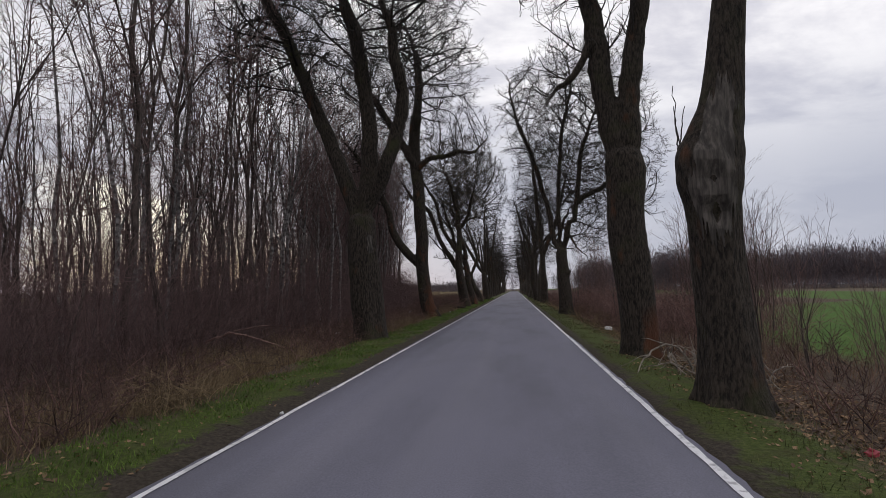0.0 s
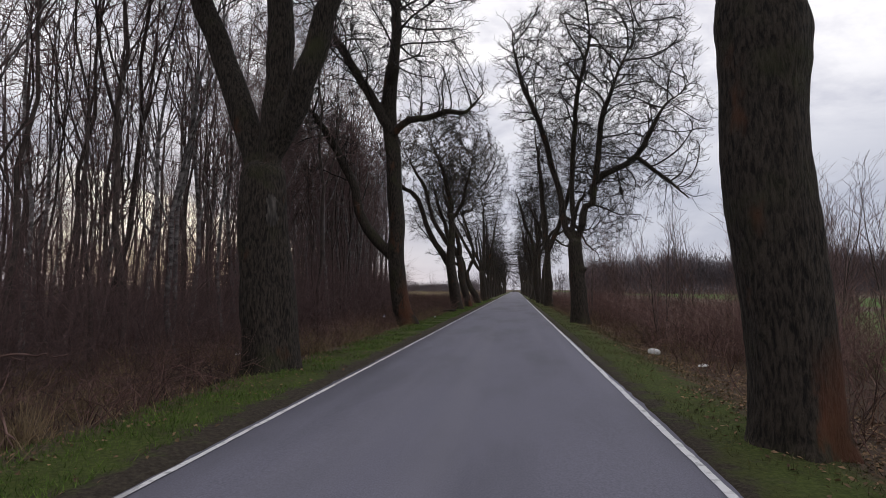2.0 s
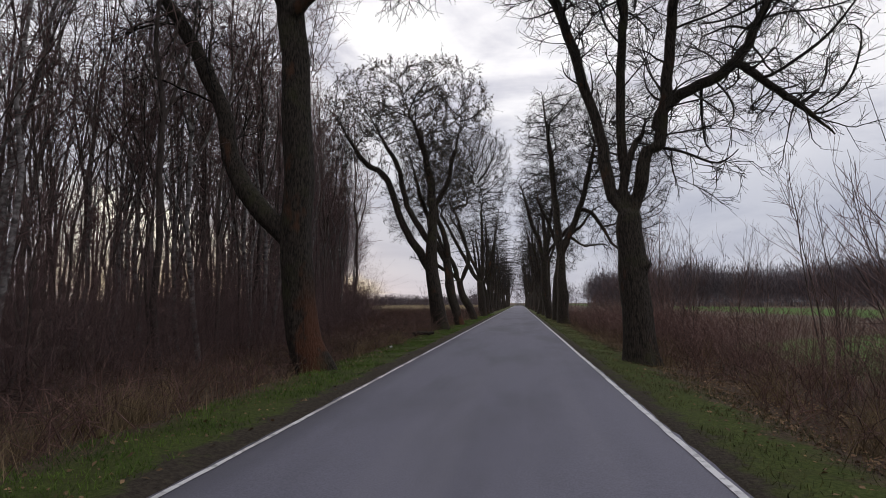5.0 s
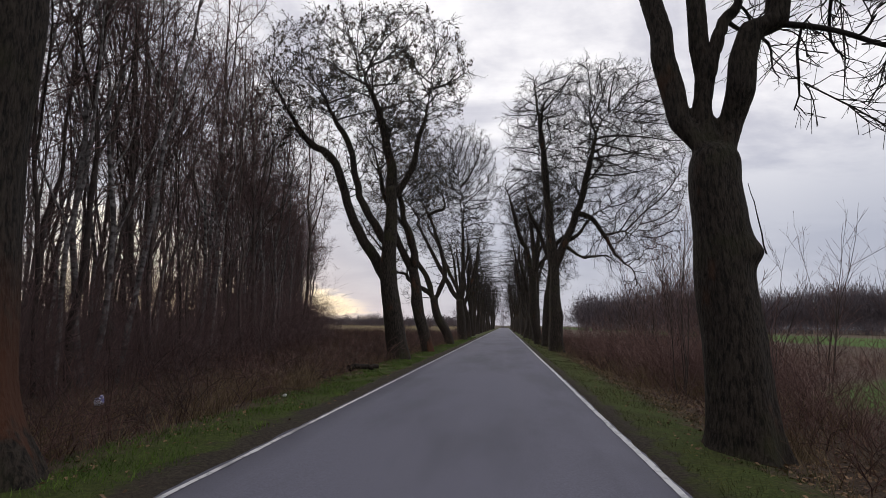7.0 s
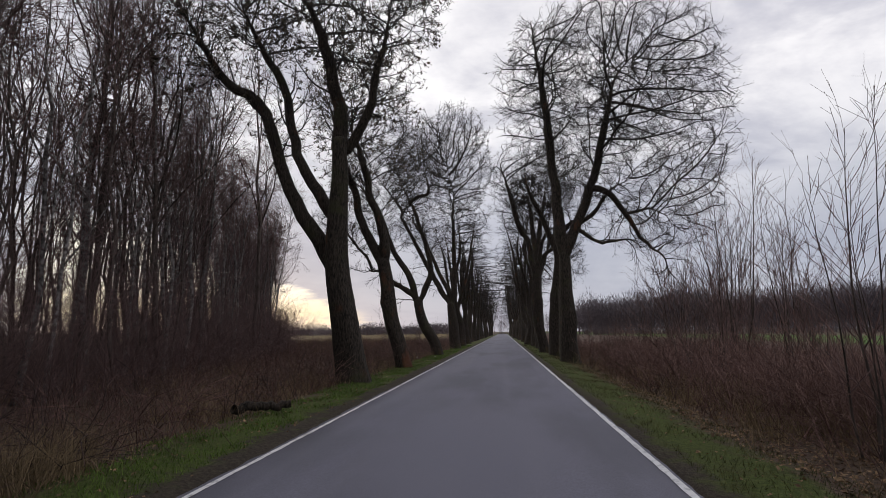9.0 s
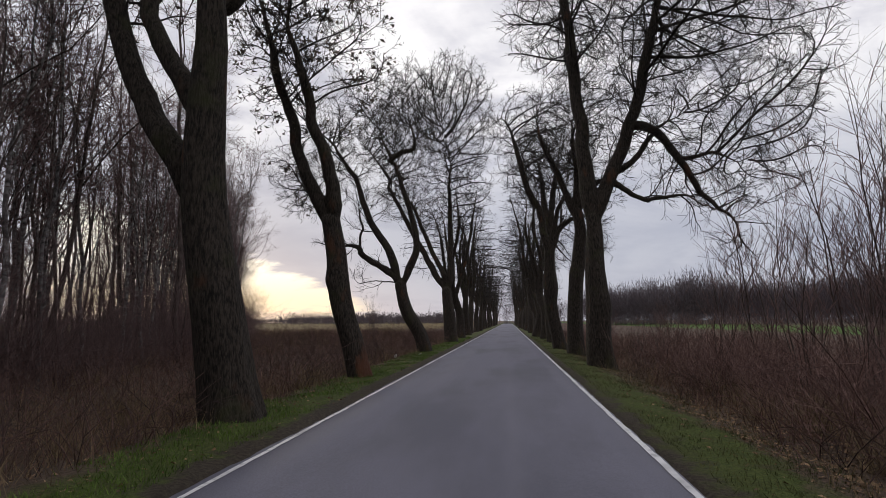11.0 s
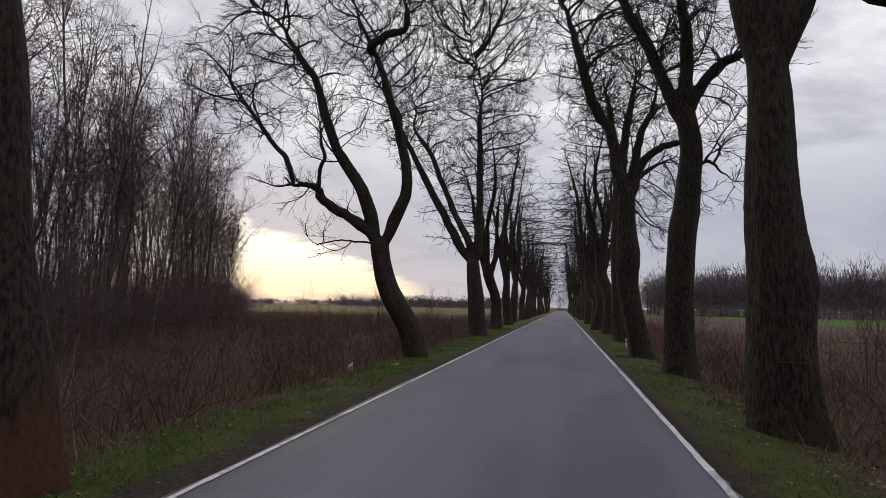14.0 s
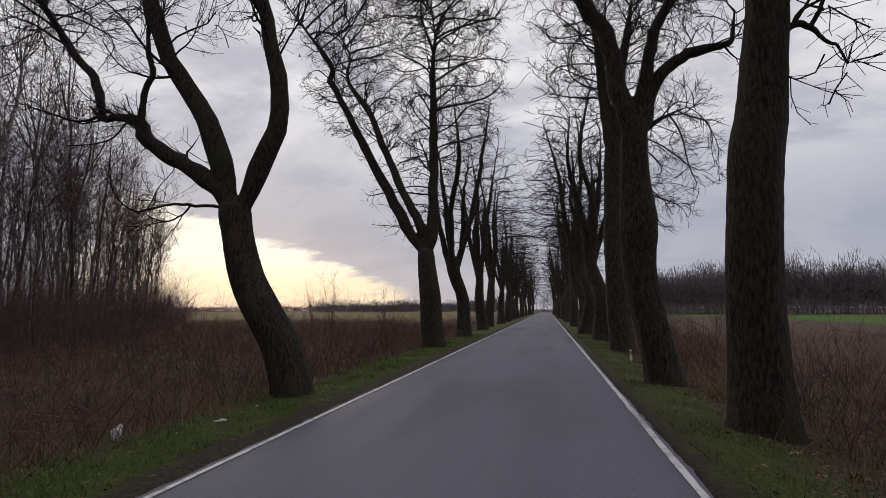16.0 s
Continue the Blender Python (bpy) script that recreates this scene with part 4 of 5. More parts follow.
def random_ash(seed, height):
    """A tree of the same kind for the far end of the rows."""
    rng = np.random.default_rng(seed)
    h = height * rng.uniform(0.20, 0.30)
    trunk = (0.42, 0.34, (0, 0, 0), (rng.normal() * 0.15, rng.normal() * 0.15, h * 0.5), (rng.normal() * 0.35, rng.normal() * 0.3, h))
    head = np.array(trunk[-1])
    limbs = []
    for k in range(5):
        a = k * 2.4 + rng.uniform(-0.5, 0.5)
        out = np.array([math.cos(a), math.sin(a), 0])
        reach, up = rng.uniform(0.7, 2.3), height * rng.uniform(0.38, 0.62)
        limbs.append((0.20, 0.09, tuple(head - [0, 0, 0.3 + 0.2 * k]), tuple(head + out * reach * 0.45 + [0, 0, up * 0.3] + rng.normal(size=3) * 0.15), tuple(head + out * reach * 0.7 + [0, 0, up * 0.65] + rng.normal(size=3) * 0.25), tuple(head + out * reach + [0, 0, up])))
    blobs = [(head[0] + rng.normal(), head[1] + rng.normal(), height * 0.66, height * 0.21, height * 0.32), (head[0] + rng.normal() * 1.5, head[1] + rng.normal() * 1.5, height * 0.5, height * 0.19, height * 0.2)]
    return trunk, limbs, blobs


FAR_KINDS = []
for k, spot in enumerate(((-4.35, 96.7), (3.25, 94.5), (-4.45, 107.3), (2.8, 101.0))):
    FAR_KINDS.append(avenue_tree("bare ash in the far avenue row", 90 + k, spot, *random_ash(60 + k, 16.5), dense=0.25, fine=0.4, thick=1.2))
far_rng = np.random.default_rng(8)
for side, first in ((-4.6, 116), (2.8, 108)):
    y = first
    while y < 270:
        k = int(far_rng.integers(4))
        copy_thing(FAR_KINDS[k], pose(side + far_rng.normal() * 0.2, y, 0, 0, 0, far_rng.uniform(0, 360)) @ Matrix.Scale(far_rng.uniform(0.85, 1.1), 4))
        y += far_rng.uniform(7, 11) * (1 if y < 180 else 1.7)


# ---------------------------------------------------------------- the wood
def sapling(rng, height, forks, branches, twigs, sides=5):
    """A crooked woodland tree: a stem, forks that rise from it, short branches and twigs."""
    n = 11
    z = np.linspace(0, height, n)
    P = np.stack([np.cumsum(rng.normal(size=n) * 0.12), np.cumsum(rng.normal(size=n) * 0.12), z], -1)
    P[:, :2] -= P[0, :2]
    P[:, :2] += np.outer(z / height, rng.normal(size=2) * 0.6)
    r = 0.0054 * height * rng.uniform(0.7, 1.5)
    R = r * (1 - 0.92 * np.linspace(0, 1, n))
    P0, R0 = P[None], R[None]
    Pf, Rf = shoots(rng, P0, R0, forks, 0.22, (0.25 * height, 0.5 * height), (14, 36), 7, 0.12, 0.13, r * 0.45, 0.010, 0.75)
    curve = np.stack([curve_through(P, 7)])
    allP, allR = np.concatenate([curve, Pf]), np.concatenate([np.interp(np.linspace(0, 1, 7), np.linspace(0, 1, n), R)[None], Rf])
    P1, R1 = shoots(rng, allP, allR, branches, 0.14, (0.6, 2.2), (35, 78), 4, 0.13, 0.32, 0.014, 0.007)
    P2, R2 = shoots(rng, P1, R1, twigs, 0.12, (0.25, 0.8), (30, 70), 2, 0.08, 0.3, 0.0080, 0.0046)
    return (P0, R0, sides), [(Pf, Rf, 4)], [(P1, R1, 3), (P2, R2, 3)]


def wood_edge(y):
    """How far left of the road the wood begins."""
    return float(np.interp(y, [-20, 35, 52, 70, 85, 100, 112, 122], [-8.5, -9.0, -10.3, -14.0, -20.5, -28.0, -35.0, -41.0]))


def low_edge(y):
    """The wood grows lower towards its far corner."""
    return float(np.interp(y, [30, 60, 74, 85, 95, 104, 112], [1.06, 1.12, 1.08, 1.0, 0.92, 0.76, 0.48]))


def make_wood():
    rng = np.random.default_rng(21)
    kinds = []
    spots = []
    while len(spots) < 560:
        y = rng.uniform(-6, 110)
        d = rng.exponential(10.0)
        x = wood_edge(y) - d
        if x < -75:
            continue
        spots.append((d, x, y))
    while len(spots) < 618:                       # thickest along the bend of its edge
        y, d = rng.uniform(34, 62), rng.exponential(6.0)
        spots.append((d, wood_edge(y) - d, y))
    while len(spots) < 660:
        y, d = rng.uniform(2, 48), rng.exponential(8.0)
        spots.append((d, wood_edge(y) - d, y))
    while len(spots) < 725:                       # the low, brushy far corner
        y, d = rng.uniform(76, 110), rng.exponential(4.5)
        spots.append((d, wood_edge(y) - d, y))
    spots.sort()
    for k in range(9):
        rng_k = np.random.default_rng(300 + k)
        stem, forks, fine = sapling(rng_k, rng_k.uniform(11.0, 15.5), 5, 11, 7, 6)
        birch = k in (0, 2, 5, 7)
        tree = tagged(new("birch_tree" if birch else "alder_tree"), "slim birch with pale trunk and bare twigs at the wood's edge" if birch else "slim dark alder with bare rising twigs at the wood's edge", "tree", "trees at the edge of the wood")
        v, q = joined([stem] + forks)
        part("trunk", mesh_of("trunk", v, q, mat=BIRCH if birch else ALDER), None, tree)
        v, q = joined(fine)
        part("crown", mesh_of("crown", v, q, mat=SAPLING_TWIG), None, tree)
        kinds.append(tree)
    near = spots[:290]
    for i, (d, x, y) in enumerate(near):
        m = pose(x, y, float(lie(x, y)) - 0.05, 0, 0, rng.uniform(0, 360)) @ Matrix.Scale(rng.uniform(0.75, 1.12) * low_edge(y), 4)
        if i < 9:
            kinds[i].matrix_world = m
        else:
            copy_thing(kinds[int(rng.integers(9))], m)
    extra = np.random.default_rng(505)             # a close group where the edge begins to bend away
    for y in extra.uniform(41, 60, 15):
        x = wood_edge(y) - extra.uniform(0, 6)
        copy_thing(kinds[int(extra.integers(9))], pose(x, y, float(lie(x, y)) - 0.05, 0, 0, extra.uniform(0, 360)) @ Matrix.Scale(extra.uniform(0.85, 1.1), 4))
    stems, pale, fines = [], [], []
    for d, x, y in spots[290:]:
        stem, forks, fine = sapling(rng, rng.uniform(10, 15) * low_edge(y), 3, 5, 5, 4)
        at = np.array([x, y, -0.2])
        (pale if rng.random() < 0.42 else stems).extend([(p + at, r, s) for p, r, s in [stem] + forks])
        fines += [(p + at, r, s) for p, r, s in fine]
    wood = tagged(new("woodland"), "deep tangle of bare alder and birch stems", "woodland", kind="stuff")
    for name, groups, mat in (("dark_stems", stems, ALDER), ("pale_stems", pale, BIRCH), ("twigs", fines, SAPLING_TWIG)):
        v, q = joined(groups)
        part(name, mesh_of(name, v, q, mat=mat), None, wood)


make_wood()


def far_wood(name, label, seed, spots, heights, n=34, coarse=0.005, wide=0.24, mat=None, low=0.43):
    """A distant wood: stems with rounded crowns of fine brush."""
    rng = np.random.default_rng(seed)
    at = np.asarray(spots, float)
    m = len(at)
    h = rng.uniform(*heights, m) * (1 + 0.10 * np.sin(at[:, 0] * 0.11) + 0.07 * np.sin(at[:, 0] * 0.37 + at[:, 1] * 0.2))
    g = unit(rng.normal(size=(m, n, 3))) * rng.random((m, n, 1)) ** 0.45
    g[..., 2] += 0.25 * (1 - np.linalg.norm(g[..., :2], axis=-1))
    size = np.stack([h * wide, h * wide, h * 0.44], -1)[:, None] * rng.uniform(0.75, 1.2, (m, 1, 3))
    root = np.stack([at[:, 0], at[:, 1], h * low], -1)[:, None] + g * size
    d = unit(unit(g) * 0.6 + rng.normal(size=g.shape) * 0.4 + np.array([0, 0, 0.8]))
    tip = root + d * (h * 0.11)[:, None, None] * rng.uniform(0.6, 1.4, (m, n, 1))
    thick = unit(np.cross(d, rng.normal(size=d.shape))) * (h * coarse)[:, None, None]
    V = np.stack([root - thick, root + thick, tip], 2).reshape(-1, 3)
    s = h * 0.006
    stem = np.stack([np.stack([at[:, 0] - s, at[:, 1], -0.3 + 0 * s], -1), np.stack([at[:, 0] + s, at[:, 1] + s, -0.3 + 0 * s], -1), np.stack([at[:, 0] + rng.normal(size=m) * 0.5, at[:, 1], h * 0.85], -1)], 1).reshape(-1, 3)
    V = np.concatenate([V, stem])
    tagged(new(name, mesh_of(name, V, None, np.arange(len(V)).reshape(-1, 3), mat=mat or HAZED_TWIG)), label, "woodland", kind="stuff")


far = np.random.default_rng(5)
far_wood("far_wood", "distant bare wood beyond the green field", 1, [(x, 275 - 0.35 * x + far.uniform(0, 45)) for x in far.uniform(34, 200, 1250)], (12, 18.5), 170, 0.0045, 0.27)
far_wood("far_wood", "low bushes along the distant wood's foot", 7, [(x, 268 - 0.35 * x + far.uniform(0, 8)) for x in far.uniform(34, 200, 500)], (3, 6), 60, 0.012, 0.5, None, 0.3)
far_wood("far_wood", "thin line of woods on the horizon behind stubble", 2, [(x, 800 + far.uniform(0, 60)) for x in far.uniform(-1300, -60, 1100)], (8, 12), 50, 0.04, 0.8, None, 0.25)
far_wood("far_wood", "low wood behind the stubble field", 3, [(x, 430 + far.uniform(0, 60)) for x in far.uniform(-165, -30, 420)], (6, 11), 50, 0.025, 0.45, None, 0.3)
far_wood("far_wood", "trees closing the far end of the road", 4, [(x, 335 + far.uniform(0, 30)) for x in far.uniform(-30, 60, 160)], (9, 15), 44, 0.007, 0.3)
deep = np.concatenate([far.uniform(0, 60, 330), far.uniform(55, 106, 16)])
far_wood("far_wood", "dark depth of the wood behind its edge", 6, [(wood_edge(y) - 8 - far.uniform(0, 1) ** 1.3 * 60, y) for y in deep], (8, 13), 60, 0.0016, 0.16, SAPLING_TWIG)


# ---------------------------------------------------------------- hedges, bramble, grass
def make_shrubs():
    rng = np.random.default_rng(31)
    kinds = []
    for k in range(6):
        n, count = 6, int(rng.integers(12, 18))
        a = rng.uniform(0, 6.28, count)
        start = np.stack([np.cos(a) * 0.25, np.sin(a) * 0.25, -0.1 + 0 * a], -1) * rng.uniform(0.2, 1, (count, 1))
        d = unit(np.stack([np.cos(a) * 0.35, np.sin(a) * 0.35, 1 + 0 * a], -1) + rng.normal(size=(count, 3)) * 0.12)
        L = rng.uniform(1.6, 3.6, count)
        pts = [start]
        for _ in range(n - 1):
            pts.append(pts[-1] + d * (L / (n - 1))[:, None])
            d = unit(d + rng.normal(size=d.shape) * 0.1 + np.array([0, 0, 0.05]))
        P = np.stack(pts, 1)
        R = rng.uniform(0.006, 0.013, count)[:, None] * (1 - 0.8 * np.linspace(0, 1, n))
        P1, R1 = shoots(rng, P, R, 6, 0.15, (0.5, 1.4), (15, 45), 3, 0.1, 0.15, 0.007, 0.0035)
        P2, R2 = shoots(rng, P1, R1, 1, 0.2, (0.3, 0.8), (15, 45), 3, 0.1, 0.15, 0.0045, 0.003)
        shrub = tagged(new("shrub"), "bare many-stemmed hedge shrub between verge and field", "shrub", "hedge shrubs")
        v, q = tubes(P, R, 3)
        part("clump", mesh_of("clump", v, q, mat=SHRUB), None, shrub)
        v, q = joined([(P1, R1, 3), (P2, R2, 3)])
        part("crown", mesh_of("crown", v, q, mat=SHRUB), None, shrub)
        kinds.append(shrub)
    spots = []
    y = 15.0
    while y < 118:
        thick = float(np.interp(y, [20, 23, 33, 36, 43, 46, 64, 68], [0.45, 1, 1, 0.4, 0.4, 1, 1, 0.45]))
        spots.append((rng.uniform(4.7, 8.2), y, rng.choice([0.5, 0.6, 0.75, 0.95]) * rng.uniform(0.9, 1.1) if thick == 1.0 else rng.uniform(0.45, 0.9)))
        y += rng.uniform(0.4, 1.1) / thick
    for i, (x, y, s) in enumerate(spots):
        m = pose(x, y, float(lie(x, y)), 0, 0, rng.uniform(0, 360)) @ Matrix.Scale(s, 4)
        if i < 6:
            kinds[i].matrix_world = m
        else:
            copy_thing(kinds[int(rng.integers(6))], m)


make_shrubs()


def make_young_trees():
    """Slender upright saplings that stand out of the hedges."""
    rng = np.random.default_rng(77)
    kinds = []
    for k in range(5):
        n, count = 7, 5
        a = rng.uniform(0, 6.28, count)
        start = np.stack([np.cos(a) * 0.12, np.sin(a) * 0.12, -0.1 + 0 * a], -1)
        d = unit(np.stack([np.cos(a) * 0.14, np.sin(a) * 0.14, 1 + 0 * a], -1))
        L = rng.uniform(2.8, 5.2, count)
        pts = [start]
        for _ in range(n - 1):
            pts.append(pts[-1] + d * (L / (n - 1))[:, None])
            d = unit(d + rng.normal(size=d.shape) * 0.09 + np.array([0, 0, 0.05]))
        P, R = np.stack(pts, 1), rng.uniform(0.013, 0.024, count)[:, None] * (1 - 0.85 * np.linspace(0, 1, n))
        P1, R1 = shoots(rng, P, R, 13, 0.15, (0.5, 1.6), (18, 48), 4, 0.10, 0.16, 0.009, 0.0045)
        P2, R2 = shoots(rng, P1, R1, 3, 0.15, (0.2, 0.7), (15, 40), 2, 0.1, 0.1, 0.0045, 0.003)
        tree = tagged(new("young_tree"), "slender bare sapling with upright twigs in the hedge", "tree", "saplings in the hedges")
        v, q = tubes(P, R, 5)
        part("trunk", mesh_of("trunk", v, q, mat=ALDER), None, tree)
        v, q = joined([(P1, R1, 3), (P2, R2, 3)])
        part("crown", mesh_of("crown", v, q, mat=SAPLING_TWIG), None, tree)
        kinds.append(tree)
    spots = [(4.6, 45.2, 1.0), (5.8, 14.5, 0.7), (6.2, 17.5, 0.95), (5.6, 12.0, 0.55), (4.9, 29.3, 1.0), (6.4, 58.2, 1.5), (7.3, 60.0, 1.7), (6.0, 61.8, 1.4), (8.0, 57.0, 1.5), (8.6, 59.0, 1.6), (9.4, 61.5, 1.7), (7.8, 63.5, 1.5), (10.5, 58.5, 1.6), (-9.5, 84, 0.9), (-11, 90, 1.0), (-8.5, 95, 0.7), (-13, 98, 0.9)]
    spots += [(rng.uniform(5.2, 9.5), y, rng.uniform(0.75, 1.15)) for y in rng.uniform(24, 62, 24)]
    spots += [(rng.uniform(5.0, 9.0), y, rng.uniform(0.5, 0.85)) for y in rng.uniform(62, 100, 12)]
    spots += [(rng.uniform(8.2, 13.5), y, rng.uniform(1.0, 1.55)) for y in rng.uniform(27, 42, 26)]
    for i, (x, y, s) in enumerate(spots):
        m = pose(x, y, float(lie(x, y)), 0, 0, rng.uniform(0, 360)) @ Matrix.Scale(s, 4)
        if i < 5:
            kinds[i].matrix_world = m
        else:
            copy_thing(kinds[int(rng.integers(5))], m)


make_young_trees()


def thicket(name, label, seed, spots, length, radius, mat, droop, n=5, side=0):
    """Arching stems from many spots as one tangle."""
    rng = np.random.default_rng(seed)
    at = np.asarray(spots, float)
    m = len(at)
    start = np.stack([at[:, 0], at[:, 1], lie(at[:, 0], at[:, 1]) - 0.02], -1)
    d = unit(np.stack([rng.normal(size=m) * 0.5, rng.normal(size=m) * 0.5, np.ones(m)], -1))
    L = rng.uniform(*length, m)
    pts = [start]
    for _ in range(n - 1):
        pts.append(pts[-1] + d * (L / (n - 1))[:, None])
        d = unit(d + rng.normal(size=d.shape) * 0.28 - np.array([0, 0, droop]))
    P, R = np.stack(pts, 1), rng.uniform(*radius, m)[:, None] * (1 - 0.6 * np.linspace(0, 1, n))
    groups = [(P, R, 3)]
    if side:
        groups.append((*shoots(rng, P, R, side, 0.15, (0.25 * length[0], 0.45 * length[1]), (25, 65), 2, 0.02, 0.3, radius[1] * 0.6, radius[0] * 0.6), 3))
    v, q = joined(groups)
    tagged(new(name, mesh_of(name, v, q, mat=mat)), label, "undergrowth", kind="stuff")


def scatter(rng, count, y0, y1, near, far, power=1.6):
    """Spots thinning from the near line of x to the far one."""
    y = rng.uniform(y0, y1, count)
    u = rng.random(count) ** power
    a = np.interp(y, *near) if isinstance(near, tuple) else near
    b = np.interp(y, *far) if isinstance(far, tuple) else far
    return np.stack([a + (b - a) * u, y], -1)


def around(rng, centres, each, reach):
    """Several spots round each of some centres."""
    at = np.repeat(np.asarray(centres, float), each, 0)
    return at + rng.normal(size=at.shape) * reach


def patchy(at):
    """Leaves bare places in the grass."""
    x, y = at[:, 0], at[:, 1]
    v = np.sin(x * 4.1 + 1.3 * np.sin(y * 1.7)) + np.sin(y * 2.9 + 2 * np.sin(x * 2.3)) + np.sin(y * 0.7 + x) * 0.7
    return at[v + np.random.default_rng(71).normal(size=len(at)) * 0.7 > -0.6]


def clumped(at):
    """Keeps most spots inside loose thickets and few in the gaps between them."""
    x, y = at[:, 0], at[:, 1]
    v = np.sin(y * 1.45 + 1.1 * np.sin(x * 0.9)) + 0.8 * np.sin(y * 0.57 + x * 0.8 + 0.6)
    return at[v + np.random.default_rng(72).normal(size=len(at)) * 0.55 > -0.25]


sow = np.random.default_rng(17)
thicket("bramble", "dark tangle of bare bramble under the trees", 1, scatter(sow, 4000, 40, 112, -4.7, ([0, 50, 70, 112], [-11, -15, -22, -26])), (0.8, 1.8), (0.005, 0.011), BRAMBLE, 0.38, 4, 4)
thicket("bramble", "low bramble and dead stalks along the field hedge", 2, clumped(scatter(sow, 4200, 8, 112, 3.8, 8.0)), (0.5, 1.3), (0.005, 0.010), BRAMBLE, 0.28, 4, 4)
thicket("bramble", "low dark bramble at the wood's foot", 11, patchy(scatter(sow, 4300, 2, 40, -5.0, -12)), (0.5, 1.35), (0.005, 0.011), BRAMBLE, 0.42, 4, 4)
thicket("dead_stalks", "upright reddish dead weed stalks", 3, np.vstack([scatter(sow, 5000, 50, 112, -4.9, -24, 1.2), clumped(scatter(sow, 5500, 46, 112, 3.9, 26, 1.5))]), (0.6, 1.5), (0.003, 0.006), BRAMBLE, 0.0, 3)

thicket("weed_stalks", "tall thin dead weeds standing over the scrub", 23, np.vstack([scatter(sow, 150, 76, 104, -5.5, -24, 1.0), scatter(sow, 60, 46, 80, 4.2, 9.0, 1.0)]), (1.5, 3.4), (0.006, 0.011), BRAMBLE, -0.03, 5, 7)


thicket("understorey", "dense brushwood of thin saplings inside the wood", 6, np.array([(wood_edge(y) - d, y) for y, d in zip(sow.uniform(0, 110, 2900), sow.exponential(6.0, 2900) - 1.5)]), (1.4, 4.2), (0.005, 0.011), SAPLING_TWIG, -0.02, 4, 6)
thicket("understorey", "tall fine brushwood under the wood's trees", 16, np.array([(wood_edge(y) - d, y) for y, d in zip(np.r_[sow.uniform(6, 40, 350), sow.uniform(12, 60, 700), sow.uniform(44, 60, 250)], sow.exponential(7.0, 1300) - 0.5)]), (3.0, 6.0), (0.006, 0.012), SAPLING_TWIG, -0.04, 5, 9)
thicket("understorey", "bushy brown brushwood at the wood's far corner", 8, np.array([(wood_edge(y) + 0.6 - d, y) for y, d in zip(sow.uniform(62, 112, 1300), sow.exponential(3.0, 1300))]), (1.8, 5.0), (0.006, 0.013), SAPLING_TWIG, -0.03, 5, 8)
thicket("understorey", "fine dusky brush along the wood's foot", 18, np.array([(wood_edge(y) + 1.2 - d, y) for y, d in zip(sow.uniform(4, 62, 2100), sow.exponential(2.6, 2100))]), (1.2, 3.4), (0.004, 0.008), SAPLING_TWIG, -0.03, 4, 9)
for low, high, tall, count in ((66, 84, (2.5, 4.5), 160), (82, 98, (2.2, 5.0), 180), (95, 107, (2.2, 6.0), 180), (105, 121, (1.6, 4.2), 300)):
    thicket("understorey", "dense brown twigs closing the wood's sloping far corner", 30 + low, np.array([(wood_edge(y) + 0.8 - d, y) for y, d in zip(sow.uniform(low, high, count), sow.exponential(2.4, count))]), tall, (0.006, 0.012), SAPLING_TWIG, -0.10, 6, 15)
thicket("understorey", "thin brushwood filling the hedge", 7, around(sow, np.vstack([scatter(sow, 45, 21, 35, 4.7, 8.5, 1.1), scatter(sow, 70, 45, 67, 4.8, 8.5, 1.1), scatter(sow, 10, 35, 45, 5.0, 7, 1.0)]), 22, 0.42), (0.8, 2.2), (0.005, 0.010), SHRUB, 0.06, 5, 6)


def blades(name, label, seed, at, height, width, mat):
    """Single bent blades, three-sided, one joined tuft field."""
    rng = np.random.default_rng(seed)
    m = len(at)
    root = np.stack([at[:, 0], at[:, 1], lie(at[:, 0], at[:, 1]) - 0.01], -1)
    a = rng.uniform(0, 6.28, m)
    side = np.stack([np.cos(a), np.sin(a), 0 * a], -1) * rng.uniform(*width, m)[:, None]
    lean = np.stack([rng.normal(size=m) * 0.5, rng.normal(size=m) * 0.5, np.ones(m)], -1)
    tip = root + lean * rng.uniform(*height, m)[:, None]
    V = np.stack([root - side, root + side, tip], 1)
    tagged(new(name, mesh_of(name, V, None, np.arange(m * 3).reshape(-1, 3), mat=mat, smooth=False)), label, "grass", kind="stuff")


blades("grass", "short green grass on the verge", 4, patchy(scatter(sow, 100000, 1, 100, -3.36, -4.9, 1.0)), (0.03, 0.10), (0.003, 0.007), GRASS)
blades("grass", "dull mossy grass between road and hedge", 14, patchy(np.vstack([scatter(sow, 8000, 4, 20, 2.12, 3.8, 1.0), scatter(sow, 56000, 20, 100, 2.08, 3.9, 1.0)])), (0.03, 0.09), (0.003, 0.007), MOSS)
blades("dry_grass", "tufts of straw-coloured dead grass", 5, np.vstack([scatter(sow, 9000, 2, 100, -4.4, -8, 1.3), scatter(sow, 9000, 100, 130, -10, -42, 1.0), scatter(sow, 6000, 6, 100, 3.2, 7, 1.3)]), (0.15, 0.5), (0.003, 0.006), DRY)


